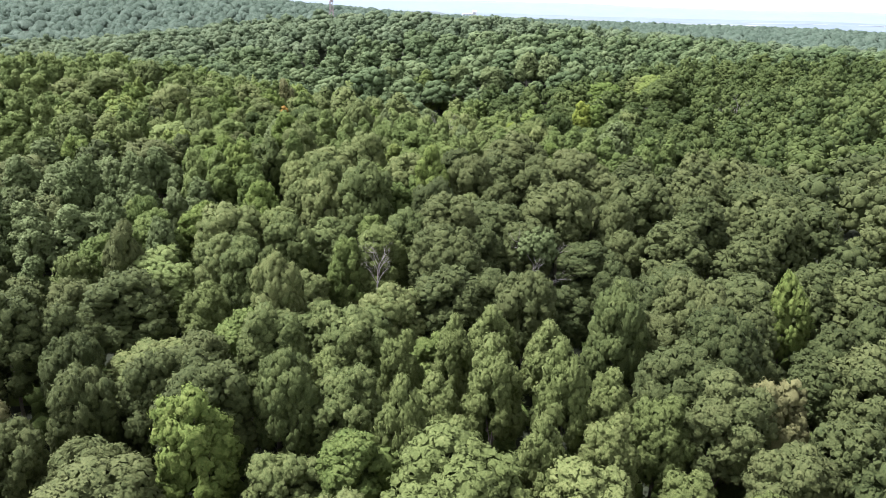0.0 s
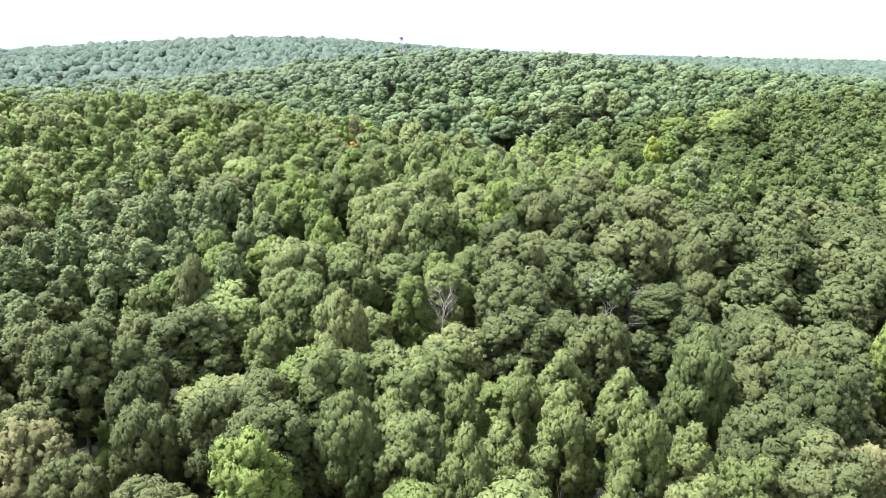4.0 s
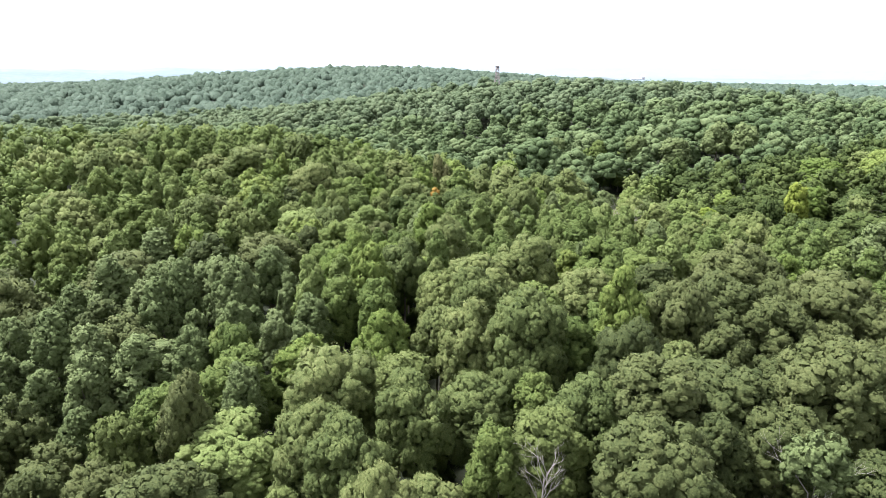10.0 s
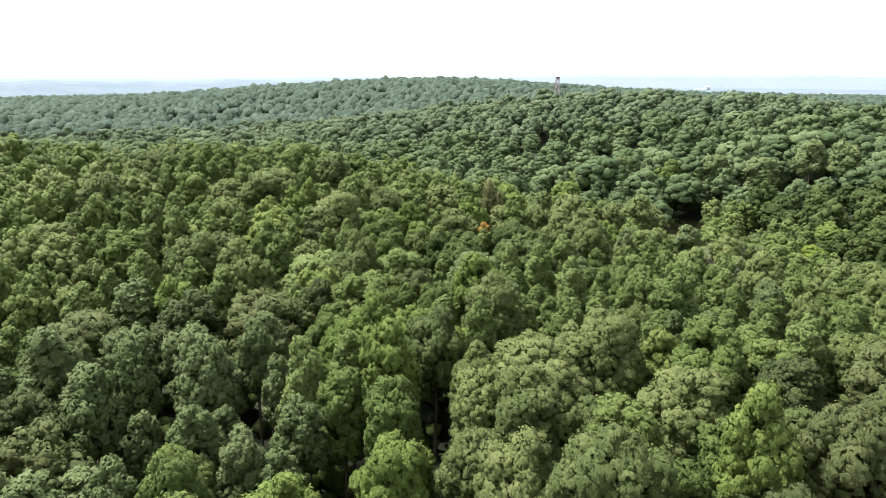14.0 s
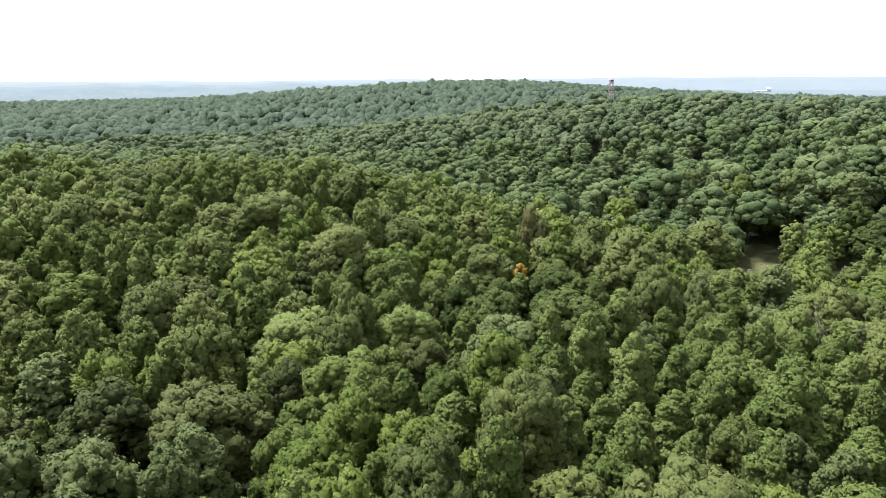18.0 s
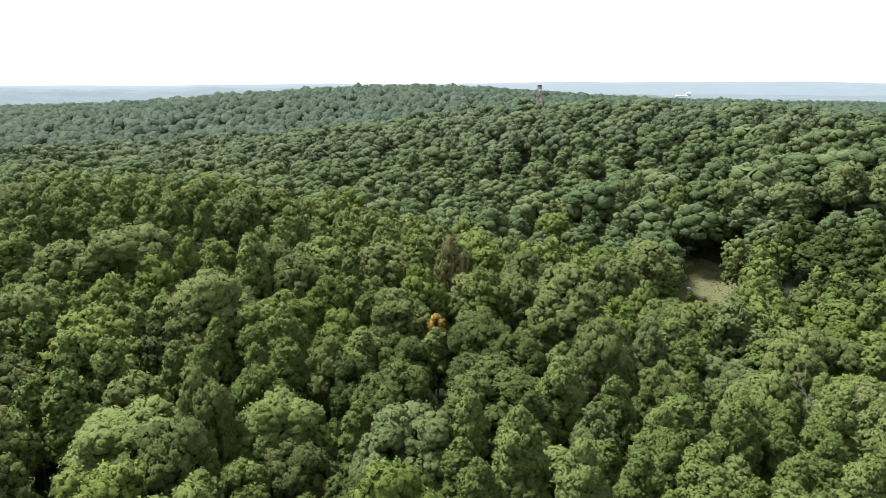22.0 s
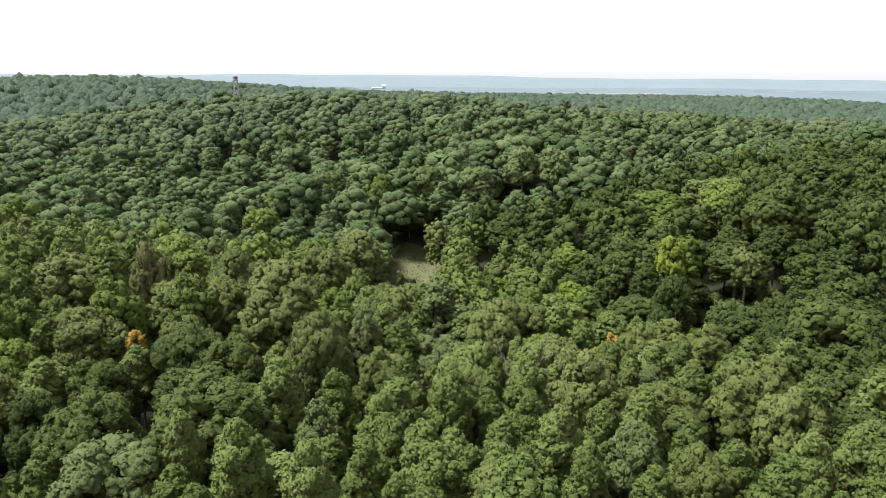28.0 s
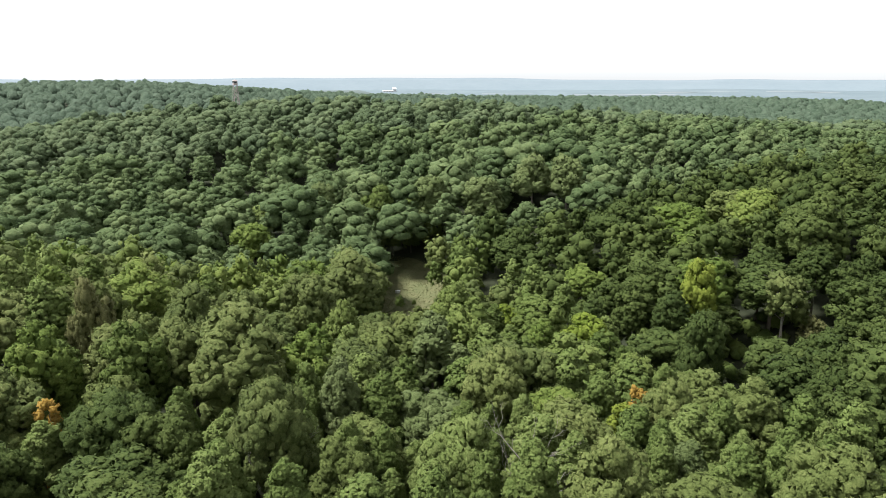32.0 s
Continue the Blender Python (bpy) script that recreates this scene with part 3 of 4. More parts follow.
for bx, by, br in ((5.8, 89.5, 2.6), (5.5, 86, 1.5), (29.5, 91.5, 2.6), (29, 87, 2.0), (32, 190.5, 2.0), (8, 198, 1.5), (111, 247, 4.0), (148, 236, 2.0), (141, 233, 2.0), (55, 210, 2.2), (51.5, 207, 2.2), (-12, 207.5, 1.2)):
    spread.add(bx, by, br)
near_trees = fill(-70, 85, 20, 220, 15000, near_zone)
mid_trees = fill(-130, 160, 10, 265, 16000, mid_zone)

for zone, trees, stocks in (("near", near_trees, 3), ("mid", mid_trees, 2)):
    seed = 100 if zone == "near" else 200
    for kind in KINDS:
        mine = [t for t in trees if t[2] == kind]
        made = {}
        for j, (x, y, _, s) in enumerate(mine):
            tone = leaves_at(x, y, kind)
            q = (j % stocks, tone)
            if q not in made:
                label = LABELS[kind] if tone in (kind, "deep", "bright") else f"dark brownish-green {kind} tree in late summer leaf, vignetting in its colour"
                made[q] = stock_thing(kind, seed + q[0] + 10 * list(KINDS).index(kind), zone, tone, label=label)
                ob = made[q]
            else:
                ob = copy_thing(made[q], Matrix())
            tall = height_at(x, y, rng) * (0.93 + 0.07 * s)
            stand_at(ob, x, y, tall, rng.uniform(0, 360), s * rng.uniform(0.95, 1.1))


def woods(name, trees, stocks, leaves, label, category="trees", tall=18.0):
    """A wood of many trees in one mesh."""
    vs, fs, ts, ns, n = [], [], [], [], 0
    for x, y, kind, s in trees:
        pool = stocks[kind]
        v, f, nm = pool[int(rng.integers(len(pool)))]
        a = rng.uniform(0, 6.283)
        h = height_at(x, y, rng) / 18.0
        w = h * s * rng.uniform(0.95, 1.15)
        c, e = math.cos(a) * w, math.sin(a) * w
        p = np.stack([v[:, 0] * c - v[:, 1] * e + x, v[:, 0] * e + v[:, 1] * c + y, v[:, 2] * h + float(ground(x, y))], -1)
        q = np.stack([nm[:, 0] * math.cos(a) - nm[:, 1] * math.sin(a), nm[:, 0] * math.sin(a) + nm[:, 1] * math.cos(a), nm[:, 2]], -1)
        vs.append(p), fs.append(f + n), ts.append(np.full(len(v), rng.random())), ns.append(q)
        n += len(v)
    if vs:
        tagged(mesh_object(name, np.concatenate(vs), np.concatenate(fs), [leaves], smooth=True, tint=np.concatenate(ts), normals=np.concatenate(ns)), label, category, kind="stuff")


def sector(x, y, a0=-58, a1=54):
    return a0 < math.degrees(math.atan2(x, y - 60)) < a1


far_trees = fill(-420, 420, -40, 700, 60000, lambda x, y: y > 10 and not near_zone(x, y) and not mid_zone(x, y) and (sector(x, y) or (math.hypot(x, y - 100) < 190 and y > 35)) and math.hypot(x, y - 120) < 560, 0.98)
back_trees = fill(-170, 170, -110, 40, 9000, lambda x, y: not near_zone(x, y) and not mid_zone(x, y), 1.1)
far_trees += back_trees
# places in the air, and how far round to the left and to the right the wood is seen from them
EYES = ((0, 0, 60, -24, 44), (0, 20, 60, -36, 34), (0, 45, 60, -40, 30), (0, 90, 60, -47, 23), (0, 119, 60, -49, 52), (8, 136, 60, -19, 51))


def behind_hill(trees):
    """For each tree: True where it stands aside of the views, or the hills hide its top from the air over the near wood."""
    x, y = np.array([t[0] for t in trees]), np.array([t[1] for t in trees])
    z = canopy(x, y)
    hid = np.ones(len(x), bool)
    t = np.linspace(0.3, 0.97, 32)[:, None]
    for ex, ey, ez, left, right in EYES:
        px, py, pz = ex + (x - ex) * t, ey + (y - ey) * t, ez + (z - ez) * t
        way = np.degrees(np.arctan2(x - ex, y - ey))
        hid &= ~((canopy(px, py) < pz + 2.5).all(0) & (way > left - 1.5) & (way < right + 1.5))
    return hid


outer_stock = {k: [hidden_stock(k, 600 + 7 * j + 31 * i, "outer")[0] for j in range(4)] for i, k in enumerate(KINDS)}
far_stock = {k: [hidden_stock(k, 300 + 7 * j + 31 * i, "far")[0] for j in range(4)] for i, k in enumerate(KINDS)}
farther_stock = {k: [hidden_stock(k, 400 + 7 * j + 31 * i, "farther")[0] for j in range(4)] for i, k in enumerate(KINDS)}
shown = [t for t, h in zip(far_trees, behind_hill(far_trees)) if not h]
kept = set(shown)
for kind in KINDS:
    mine = [t for t in shown if t[2] == kind]
    close = [t for t in mine if nearer(t[0], t[1])]
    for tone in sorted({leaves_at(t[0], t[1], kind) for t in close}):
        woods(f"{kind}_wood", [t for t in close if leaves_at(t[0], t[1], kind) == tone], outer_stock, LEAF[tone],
              f"dense {'vignette-darkened brownish' if tone == 'dusky' else 'deep' if tone == 'deep' else 'fresh'} green summer wood of {kind} trees on the near hill")
    woods(f"{kind}_wood", [t for t in mine if not nearer(t[0], t[1]) and t[1] < 440], far_stock, LEAF["far"], f"dense dark wood of {kind} trees on the far hillside, haze in the leaf colour")
    woods(f"{kind}_wood", [t for t in mine if not nearer(t[0], t[1]) and t[1] >= 440], farther_stock, LEAF["hilltop"], f"dense dark wood of {kind} trees on the far hilltop, haze in the leaf colour")


# ---- very far woods
def dome_shape(seed):
    """A far crown: a lumpy skin with a few sprays on it."""
    v, f, _, nm = crown_skin(np.random.default_rng(seed), 4.2, 7.0, 18.5, 12, 22, 1.0, 0.42, level=1, deep=1.4)
    return v, f, unit(nm + np.array([0, 0, 0.45]))


def flat_dome(seed):
    r = np.random.default_rng(seed)
    v, f = ICO
    v = v * np.array([4.6, 4.6, 6.0]) * r.uniform(0.85, 1.12, (len(v), 1)) + np.array([0, 0, 12.0])
    return v, f[(v[f].mean(1)[:, 2] > 9.5)], unit((v - np.array([0, 0, 12.0])) / np.array([4.6, 4.6, 6.0]) ** 2)


DOMES = {"dome": [dome_shape(s) for s in range(6)]}
dome_trees = []
for kind in KINDS:
    woods(f"{kind}_wood", [t for t in far_trees if t[2] == kind and t not in kept], farther_stock, LEAF[kind], f"green summer wood of {kind} trees in the hollows and round about")
for x, y in zip(rng.uniform(-1300, 900, 27000), rng.uniform(350, 1500, 27000)):
    if math.hypot(x, y - 120) > 552 and sector(x, y):
        dome_trees.append((x, y, "dome", rng.uniform(0.95, 1.4)))
low_domes = {"dome": [(v, f[::1], nm) for v, f, nm in (flat_dome(k) for k in range(4))]}
near_domes = [t for t, h in zip(dome_trees, behind_hill(dome_trees)) if t[1] < 1250 and not h]
front = set(near_domes)
woods("distant_wood", near_domes, DOMES, LEAF["farther"], "woods on the distant hills, leaves tinted blue-green for haze")
woods("distant_wood", [t for t in dome_trees if t not in front], low_domes, LEAF["farther"], "woods behind the distant hills, leaves tinted blue-green for haze")


# ---- distance
def ridge_height(seed, foot, top, ends):
    ph = np.random.default_rng(seed).uniform(0, 6.28, 6)

    def height(u, s):
        w = 0.80 + sum(math.sin(u * q * 5 + ph[j]) * 0.07 / (1 + j * 0.6) for j, q in enumerate((1, 2.1, 3.7, 6.1, 11, 23)))
        if ends:
            w = 0.95 * min(1, 5 * u, 5 * (1 - u)) ** 0.5 + 0.05 * w
        return foot + (top - foot) * w * float(np.interp(s, (0, 0.35, 0.7, 1.0, 1.3), (0, 0.45, 0.85, 1.0, 0.6)))
    return height


def ridge(name, yaw0, yaw1, dist, depth, foot, top, seed, mat, label, ends=False):
    """A long low hill, curved round the place, far off."""
    height = ridge_height(seed, foot, top, ends)
    v, f, cols = [], [], 120
    prof = (0.0, 0.35, 0.7, 1.0, 1.3)
    for i in range(cols + 1):
        u = i / cols
        a = radians(yaw0 + (yaw1 - yaw0) * u)
        for s in prof:
            d = dist + depth * s
            v.append((-math.sin(a) * d, math.cos(a) * d, height(u, s)))
    k = len(prof)
    for i in range(cols):
        for j in range(k - 1):
            a = i * k + j
            f.append((a, a + 1, a + k + 1, a + k))
    tagged(mesh_object(name, v, f, [mat], smooth=True), label, "backdrop", kind="structure")

    def place(yaw, d):
        a = radians(yaw)
        return Vector((-math.sin(a) * d, math.cos(a) * d, height((yaw - yaw0) / (yaw1 - yaw0), (d - dist) / depth)))
    return place


ridge("backdrop_ridge_far", 75, -85, 3900, 500, -45, 54, 3, RIDGE_FAR, "wooded ridge on the horizon, haze painted in as pale blue")
ridge("backdrop_ridge_mid", 70, 14, 2600, 500, -50, 44, 5, PLAIN_FAR, "wooded ridge in the distance, haze painted in as blue-green")
on_plain = ridge("backdrop_plain", 16, -85, 1900, 1600, -48, -2, 9, PLAIN_FAR, "plain of woods and fields in the distance, haze in its colour")
ridge("backdrop_knoll_tower", 6.0, -3.2, 1400, 200, 5, 36, 17, RIDGE_NEAR, "low wooded knoll in the distance, haze in its colour", True)
ridge("backdrop_knoll_long", -1.0, -10.6, 1500, 200, 5, 27, 19, RIDGE_NEAR, "long low wooded rise in the distance, haze in its colour", True)
ridge("backdrop_knoll", -8, -16.5, 1500, 200, -12, 17, 13, RIDGE_NEAR, "low wooded knoll in the distance, haze in its colour", True)


def box(lo, hi):
    (x0, y0, z0), (x1, y1, z1) = lo, hi
    v = np.array([(x, y, z) for z in (z0, z1) for y in (y0, y1) for x in (x0, x1)], float)
    f = np.array([(0, 2, 3, 1), (4, 5, 7, 6), (0, 1, 5, 4), (2, 6, 7, 3), (0, 4, 6, 2), (1, 3, 7, 5)])
    return v, f


def far_shed(yaw, d, long, wide, high, label):
    """A long white shed with a shallow pitched roof, far off."""
    p = on_plain(yaw, d)
    root = new("white_shed")
    root.matrix_basis = pose(p.x, p.y, p.z - 1, 0, 0, yaw + 8)
    wall = mesh_object("wall", *box((-long / 2, -wide / 2, 0), (long / 2, wide / 2, high)), [WHITE], root)
    rv = np.array([(-long / 2 - 1, -wide / 2 - 1, high), (long / 2 + 1, -wide / 2 - 1, high), (long / 2 + 1, 0, high * 1.4), (-long / 2 - 1, 0, high * 1.4),
                   (-long / 2 - 1, wide / 2 + 1, high), (long / 2 + 1, wide / 2 + 1, high)])
    mesh_object("roof", rv, np.array([(0, 1, 2, 3), (3, 2, 5, 4)]), [WHITE], root)
    for i in range(4):
        x = long * (i / 4 - 0.38)
        mesh_object("door", *box((x, -wide / 2 - 0.15, 0), (x + long * 0.09, -wide / 2 - 0.02, high * 0.75)), [STEEL], wall)
    return tagged(root, label, "building")


far_shed(-11.1, 3250, 46, 20, 5, "long white industrial shed on the hazy plain")
far_shed(-11.6, 3270, 16, 14, 13, "tall white industrial building on the hazy plain")


def far_field(yaw, d, long, deep):
    """A pale strip of open field on the far plain."""
    v = []
    for k, dd in ((0, d), (1, d + deep)):
        for i in range(9):
            p = on_plain(yaw - math.degrees(long * (i / 8 - 0.5) / d) + (0.4 * math.sin(i * 2.3 + yaw) if k else 0), dd)
            v.append((p.x, p.y, p.z + 0.8))
    f = [(i, i + 1, i + 10, i + 9) for i in range(8)]
    return tagged(mesh_object("field", v, f, [FIELD]), "pale stubble field on the hazy plain", "field", "fields on the plain", "structure")


for yaw, d, long, deep in ((-14.5, 3000, 90, 40), (-20, 3000, 200, 50), (-24, 2500, 220, 40), (-29, 2900, 380, 70), (-34, 3100, 300, 60),
                           (-41, 3200, 260, 60)):
    far_field(yaw, d, long, deep)


# ---- lookout tower on the hill
def lookout_tower(x, y, high):
    root = new("lookout_tower")
    root.matrix_basis = pose(x, y, float(ground(x, y)) - 0.3, 0, 0, 20)
    base, neck = 2.6, 0.95
    corner = [(-1, -1), (1, -1), (1, 1), (-1, 1)]

    def at(k, t):
        w = base + (neck - base) * t
        return (corner[k][0] * w, corner[k][1] * w, high * t)
    for k in range(4):
        mesh_object("leg", *tube([at(k, 0), at(k, 0.5), at(k, 1)], [0.22, 0.20, 0.17], 5), [STEEL], root)
        for j in range(6):
            t0, t1 = j / 6, (j + 1) / 6
            q = (k + 1) % 4
            mesh_object("girt", *tube([at(k, t1), at(q, t1)], [0.11, 0.11], 4), [STEEL], root)
            mesh_object("brace", *tube([at(k, t0), at(q, t1)] if (j + k) % 2 else [at(q, t0), at(k, t1)], [0.09, 0.09], 4), [STEEL], root)
    mesh_object("platform", *box((-1.45, -1.45, high), (1.45, 1.45, high + 0.2)), [STEEL], root)
    cab = mesh_object("cab", *box((-1.15, -1.15, high + 0.2), (1.15, 1.15, high + 2.4)), [STEEL], root)
    rv = np.array([(-1.5, -1.5, high + 2.4), (1.5, -1.5, high + 2.4), (1.5, 1.5, high + 2.4), (-1.5, 1.5, high + 2.4), (0, 0, high + 3.3)])
    mesh_object("roof", rv, np.array([(0, 1, 4), (1, 2, 4), (2, 3, 4), (3, 0, 4)]), [STEEL], root)
    for k in range(4):
        a, b = corner[k], corner[(k + 1) % 4]
        n = Vector((a[0] + b[0], a[1] + b[1], 0)) / 2
        e = Vector((-n.y, n.x, 0))
        c = n * 1.155
        v = [c + e * u * 0.8 + Vector((0, 0, high + z)) for u, z in ((-1, 1.2), (1, 1.2), (1, 2.1), (-1, 2.1))]
        mesh_object("window", [p[:] for p in v], [(0, 1, 2, 3)], [GLASS], cab)
    return tagged(root, "rusty grey-brown steel lattice lookout tower with a small cab", "tower")


GLASS, _, _, gb = node_material("dark_window_glass", 0.08)
gb.inputs["Base Color"].default_value = (0.03, 0.04, 0.05, 1)
lookout_tower(6, 580, 57.6 - 3.3 - float(ground(6, 580)))


# ---- dead and half-bare trees
def bare_branch(rng, foot, way, length, girth, depth, out):
    """Forks again and again into thinner, upward twigs."""
    mid = foot + way * length * 0.5 + rng.normal(0, 0.06 * length, 3)
    end = foot + way * length + rng.normal(0, 0.05 * length, 3)
    out.append(tube([foot, mid, end], [girth, girth * 0.8, girth * 0.5], 5 if depth > 1 else 4))
    if depth:
        for _ in range(3):
            w = unit(way + rng.normal(0, 0.42, 3) + np.array([0, 0, 0.18]))
            bare_branch(rng, end if rng.random() < 0.6 else mid, w, length * rng.uniform(0.5, 0.75), girth * 0.5, depth - 1, out)


def bare_tree(name, x, y, high, seed, label, spread_out=0.5, crown=None, bark=PALE_BARK, girth=0.15, start=0.55, reach=0.16):
    rng = np.random.default_rng(seed)
    root = new(name)
    root.matrix_basis = pose(x, y, float(ground(x, y)) - 0.1)
    lean = rng.normal(0, 0.5, 2)
    path = [np.array((lean[0] * t * t, lean[1] * t * t, high * 0.72 * t)) for t in (0, 0.3, 0.6, 0.85, 1)]
    mesh_object("trunk", *tube(path, [girth * 1.3, girth, girth * 0.8, girth * 0.6, girth * 0.4], 7), [bark], root, True)
    for k in range(7):
        t = start + (1 - start) * k / 6
        foot = np.array((lean[0] * t * t, lean[1] * t * t, high * 0.72 * t))
        a = k * 2.4 + rng.uniform(0, 1)
        out = []
        bare_branch(rng, foot, unit(np.array((math.cos(a) * spread_out, math.sin(a) * spread_out, 0.8))), high * reach, girth * 0.38, 3, out)
        mesh_object("limb", *joined(out), [bark], root, True)
    if crown:
        r, low, leaves = crown
        v, f, _, nm = crown_shape(rng, r, low, high * 1.02, 16, 1800, 0.30, 0.38, 0.2, tufts=12)
        mesh_object("crown", v, f, [LEAF[leaves]], root, True, normals=nm)
    return tagged(root, label, "tree")


bare_tree("dead_tree", 5.8, 89.5, 21.5, 6, "bleached dead tree with bare forking twigs", 0.34, girth=0.13, start=0.80, reach=0.085)
bare_tree("half_bare_tree", 29.5, 91.5, 19.0, 8, "half-dead poplar with bare pale lower limbs and thin leaves", 1.1, (2.3, 11.5, "poplar"))
bare_tree("dead_tree", 32, 190.5, 22.0, 15, "bare pale dead tree among young aspens", 0.8)
bare_tree("half_bare_tree", 111, 247, 17.0, 21, "oak with a bare pale trunk and broken limbs", 1.0, (4.2, 6.5, "oak"), girth=0.3)
bare_tree("dead_tree", 8, 198, 18.0, 27, "thin bare dead tree among green crowns", 0.8, girth=0.12)
bare_tree("dead_tree", 9.2, 92.0, 10.0, 31, "broken dead stem with two crooked limbs", 0.7, girth=0.13)
bare_tree("dead_tree", 148, 236, 20.0, 33, "tall bare pale dead tree at the wood's edge", 0.5)
bare_tree("dead_tree", 141, 233, 18.0, 35, "tall bare pale dead tree at the wood's edge", 0.5)


# ---- small coloured trees
def shrub(name, x, y, high, radius, leaves, seed, label, low=0.2, deep=1.4):
    rng = np.random.default_rng(seed)
    root = new(name)
    root.matrix_basis = pose(x, y, float(ground(x, y)))
    v, f, boughs, nm = crown_shape(rng, radius, high * low, high, 24, 1500, 0.28, 0.38, tufts=11, deep=deep)
    stem, arms = trunk_shape(rng, high, 0.07 + high * 0.006, boughs, 4)
    mesh_object("trunk", *joined([stem, *arms]), [BARK], root, True)
    mesh_object("crown", v, f, [LEAF[leaves]], root, True, normals=nm)
    return tagged(root, label, "tree" if high > 5 else "shrub")


shrub("sugar_maple", 55, 210, 18.5, 1.5, "orange", 41, "small maple with orange-yellow autumn leaves")
shrub("sugar_maple", 51.5, 207, 17.0, 2.4, "yellow", 42, "small maple with yellow-green autumn leaves")
shrub("sugar_maple", -12.0, 207.5, 20.5, 1.2, "orange", 43, "slim young maple with a bright orange top")
shrub("sugar_maple", -33, 171, 15.0, 1.1, "russet", 44, "slim young tree with rusty red leaves")
shrub("sugar_maple", 115, 243, 9.0, 2.4, "russet", 45, "low rusty orange tree beside a bare trunk")
shrub("sugar_maple", 96, 216, 9.0, 2.6, "yellow", 46, "small yellowing tree at the edge of the wood")
for k, (x, y, h, r, c) in enumerate(((41, 312, 4.5, 2.4, "bright"), (46, 309, 3.6, 2.0, "maple"), (52, 312, 4.0, 2.2, "ash"), (58, 316, 4.6, 2.0, "russet"),
                                     (62, 320, 5.0, 2.2, "bright"), (40, 304, 5.0, 2.6, "yellow"), (47, 301, 5.0, 2.6, "bright"), (54, 304, 5.5, 2.6, "aspen"),
                                     (66, 327, 7.0, 2.2, "poplar"), (41, 322, 3.5, 2.0, "poplar"), (44, 294, 6.0, 2.8, "bright"), (52, 296, 6.5, 3.0, "ash"))):
    if 299 < y < 320:
        h, r = h * 0.5, r * 0.8
    shrub("shrub", x, y, h, r, c, 60 + k, f"leafy {c if c in ('bright', 'yellow', 'russet') else 'grey-green'} shrub at the edge of the clearing")


# ---- clearing
def meadow_outline(n=48):
    out = []
    for i in range(n):
        a = 6.2832 * i / n
        w = 1 + 0.10 * math.sin(3 * a + 1) + 0.07 * math.sin(7 * a)
        out.append((53 + 14.0 * w * math.cos(a), 334 + 24 * w * math.sin(a)))
    return out


mv, mf = [], []
for ring_size in (1.0, 0.66, 0.33):
    for x, y in meadow_outline():
        x, y = 53 + (x - 53) * ring_size, 334 + (y - 334) * ring_size
        mv.append((x, y, float(ground(x, y)) + 0.32 - 0.3 * (ring_size == 1.0)))
for k in range(2):
    for i in range(48):
        j = (i + 1) % 48
        mf.append((k * 48 + i, k * 48 + j, (k + 1) * 48 + j, (k + 1) * 48 + i))
mv.append((53, 334, float(ground(53, 334)) + 0.32))
mf += [(96 + i, 96 + (i + 1) % 48, 144, 144) for i in range(48)]
me = bpy.data.meshes.new("meadow")
me.from_pydata(mv, [], [f if f[2] != f[3] else f[:3] for f in mf])
me.materials.append(DRY_GRASS)
tagged(new("meadow", me), "small clearing of dry tan and green grass", "clearing", kind="structure")

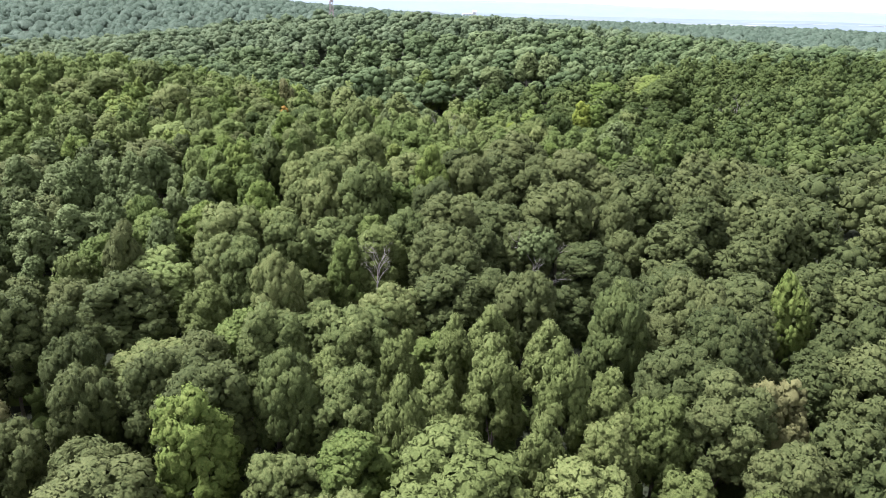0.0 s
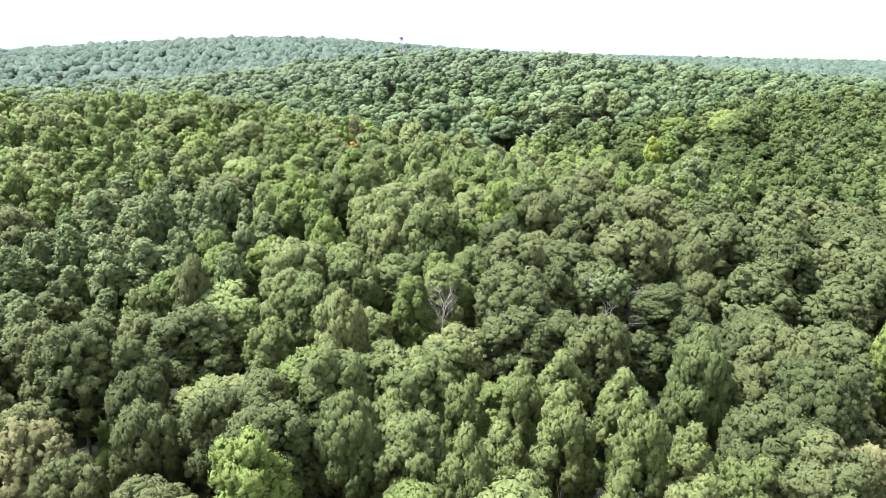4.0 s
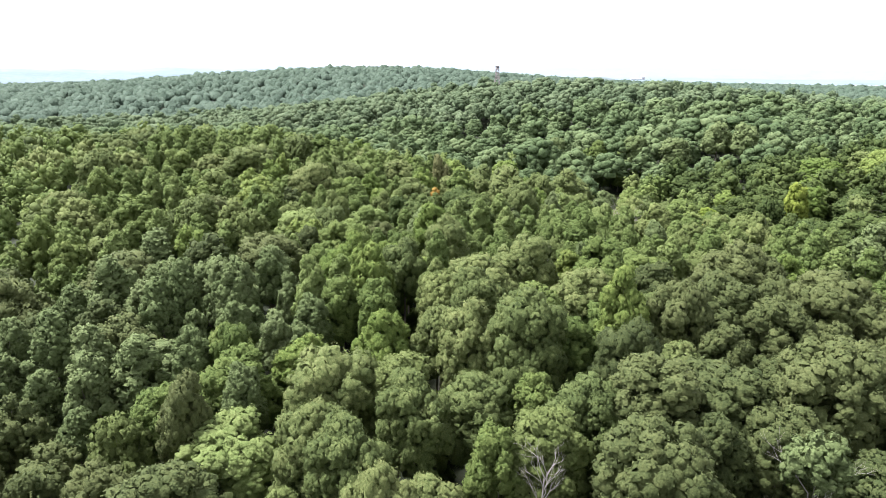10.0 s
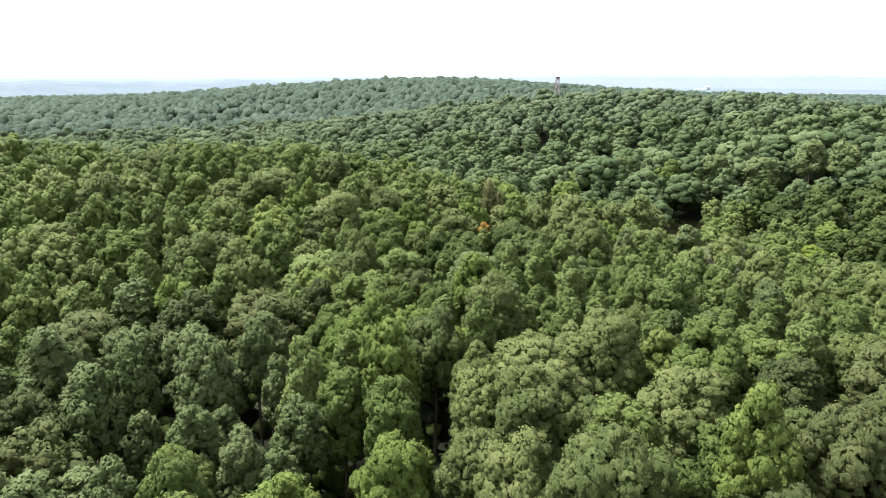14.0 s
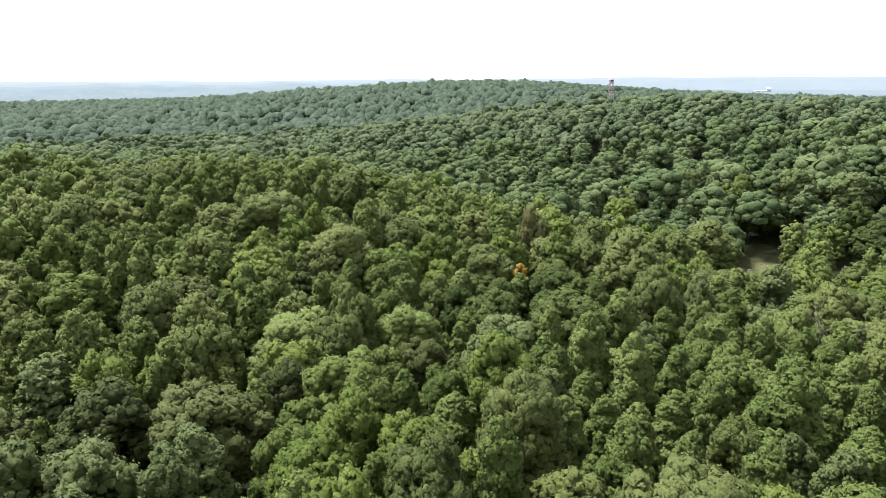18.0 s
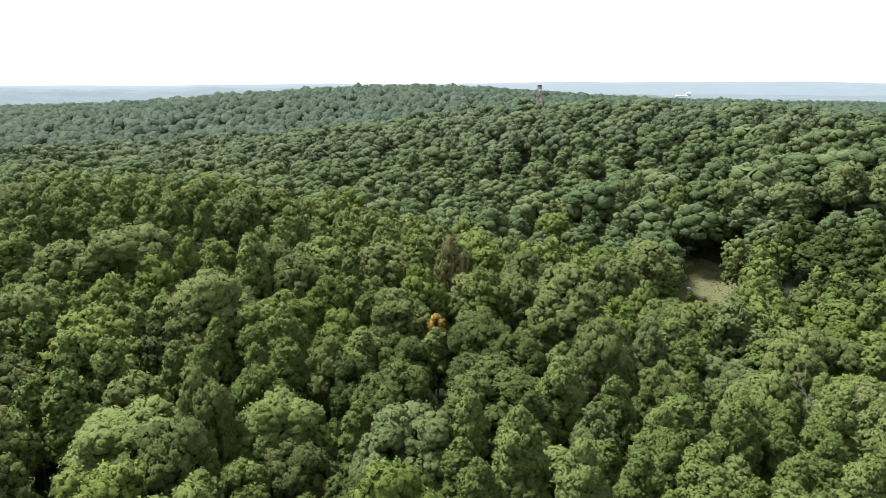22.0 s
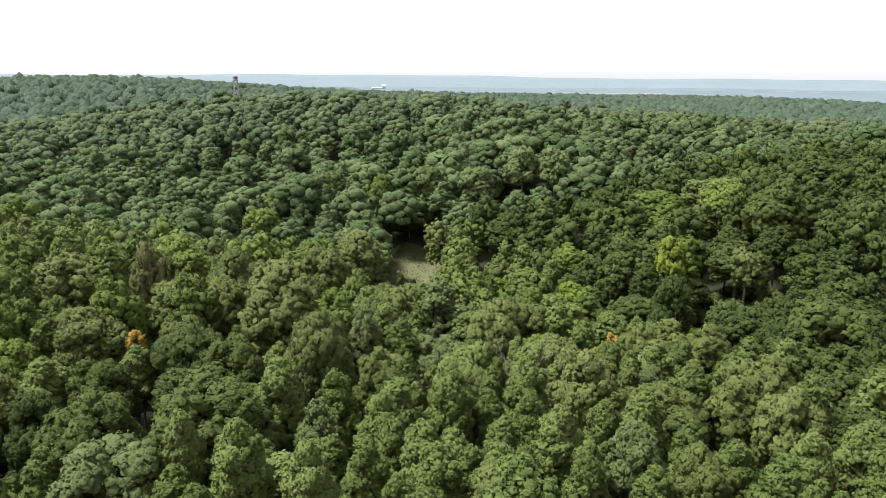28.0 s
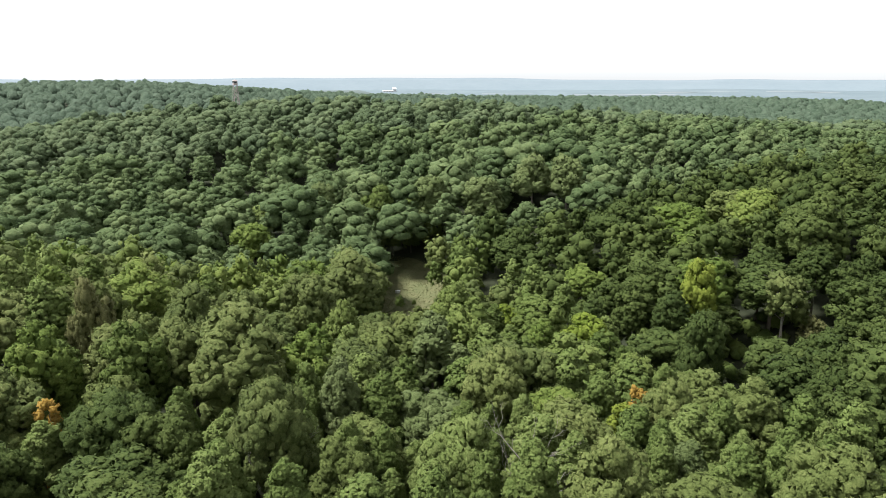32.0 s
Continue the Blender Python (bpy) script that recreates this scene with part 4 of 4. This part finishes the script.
grng = np.random.default_rng(77)
gp = []
while len(gp) < 7000:
    x, y = grng.uniform(37, 69), grng.uniform(308, 360)
    if ((x - 53) / 13.6) ** 2 + ((y - 334) / 23.4) ** 2 < 1:
        gp.append((x, y, float(ground(x, y)) + 0.28))
gp = np.array(gp)
ga = grng.uniform(0, 6.283, len(gp))
side = np.stack([np.cos(ga), np.sin(ga), 0 * ga], -1) * grng.uniform(0.10, 0.25, (len(gp), 1))
tip = gp + np.stack([grng.normal(0, 0.15, len(gp)), grng.normal(0, 0.15, len(gp)), grng.uniform(0.10, 0.32, len(gp))], -1)
tagged(mesh_object("meadow_grass", np.stack([gp - side, gp + side, tip], 1).reshape(-1, 3), np.arange(3 * len(gp)).reshape(-1, 3), [DRY_GRASS]),
       "tufts of dry knee-high meadow grass", "grass", kind="stuff")
cx, cy = 49.5, 332.0
crate = new("white_crate")
crate.matrix_basis = pose(cx, cy, float(ground(cx, cy)) + 0.3, 0, 0, 25)
mesh_object("body", *box((-0.6, -0.4, 0), (0.6, 0.4, 0.6)), [WHITE], crate)
mesh_object("lid", *box((-0.66, -0.46, 0.604), (0.66, 0.46, 0.7)), [WHITE], crate)
tagged(crate, "small white box lying in the dry grass", "box")


# ---- forest edge behind the clearing, leafy down to the ground
for k, (x, y, h, r) in enumerate(((38, 353, 17, 3.4), (43, 357, 19, 3.6), (49, 358, 20, 3.2), (54, 360, 18, 3.4), (60, 359, 19, 3.6), (67, 356, 17, 3.2),
                                  (72, 349, 15, 3.0), (36, 346, 13, 3.0), (58, 365, 21, 3.4), (46, 364, 21, 3.4))):
    shrub("edge_maple", x, y, h, r, "maple", 90 + k, "tall dark maple behind the clearing, leafy to the ground", 0.0, 1.8)

# ---- undergrowth
under_stock = [crown_skin(np.random.default_rng(900 + j), 1.7, 0.0, 3.2, 6, 24, 0.45, 0.5, level=0) for j in range(4)]
uv, uf, ut, us, un = [], [], [], [], 0
for j, (x, y) in enumerate(zip(rng.uniform(-90, 125, 4500), rng.uniform(15, 262, 4500))):
    if not (near_zone(x, y) or mid_zone(x, y)) or in_clearing(x, y, 1):
        continue
    v, f, _, nm = under_stock[j % 4]
    k = rng.uniform(0.6, 1.4)
    uv.append(v * k + np.array((x, y, float(ground(x, y)) - 0.2))), uf.append(f + un), ut.append(np.full(len(v), rng.random())), us.append(nm)
    un += len(v)
tagged(mesh_object("undergrowth", np.concatenate(uv), np.concatenate(uf), [LEAF["maple"]], smooth=True, tint=np.concatenate(ut), normals=np.concatenate(us)),
       "dark green leafy undergrowth between the trunks", "undergrowth", kind="stuff")
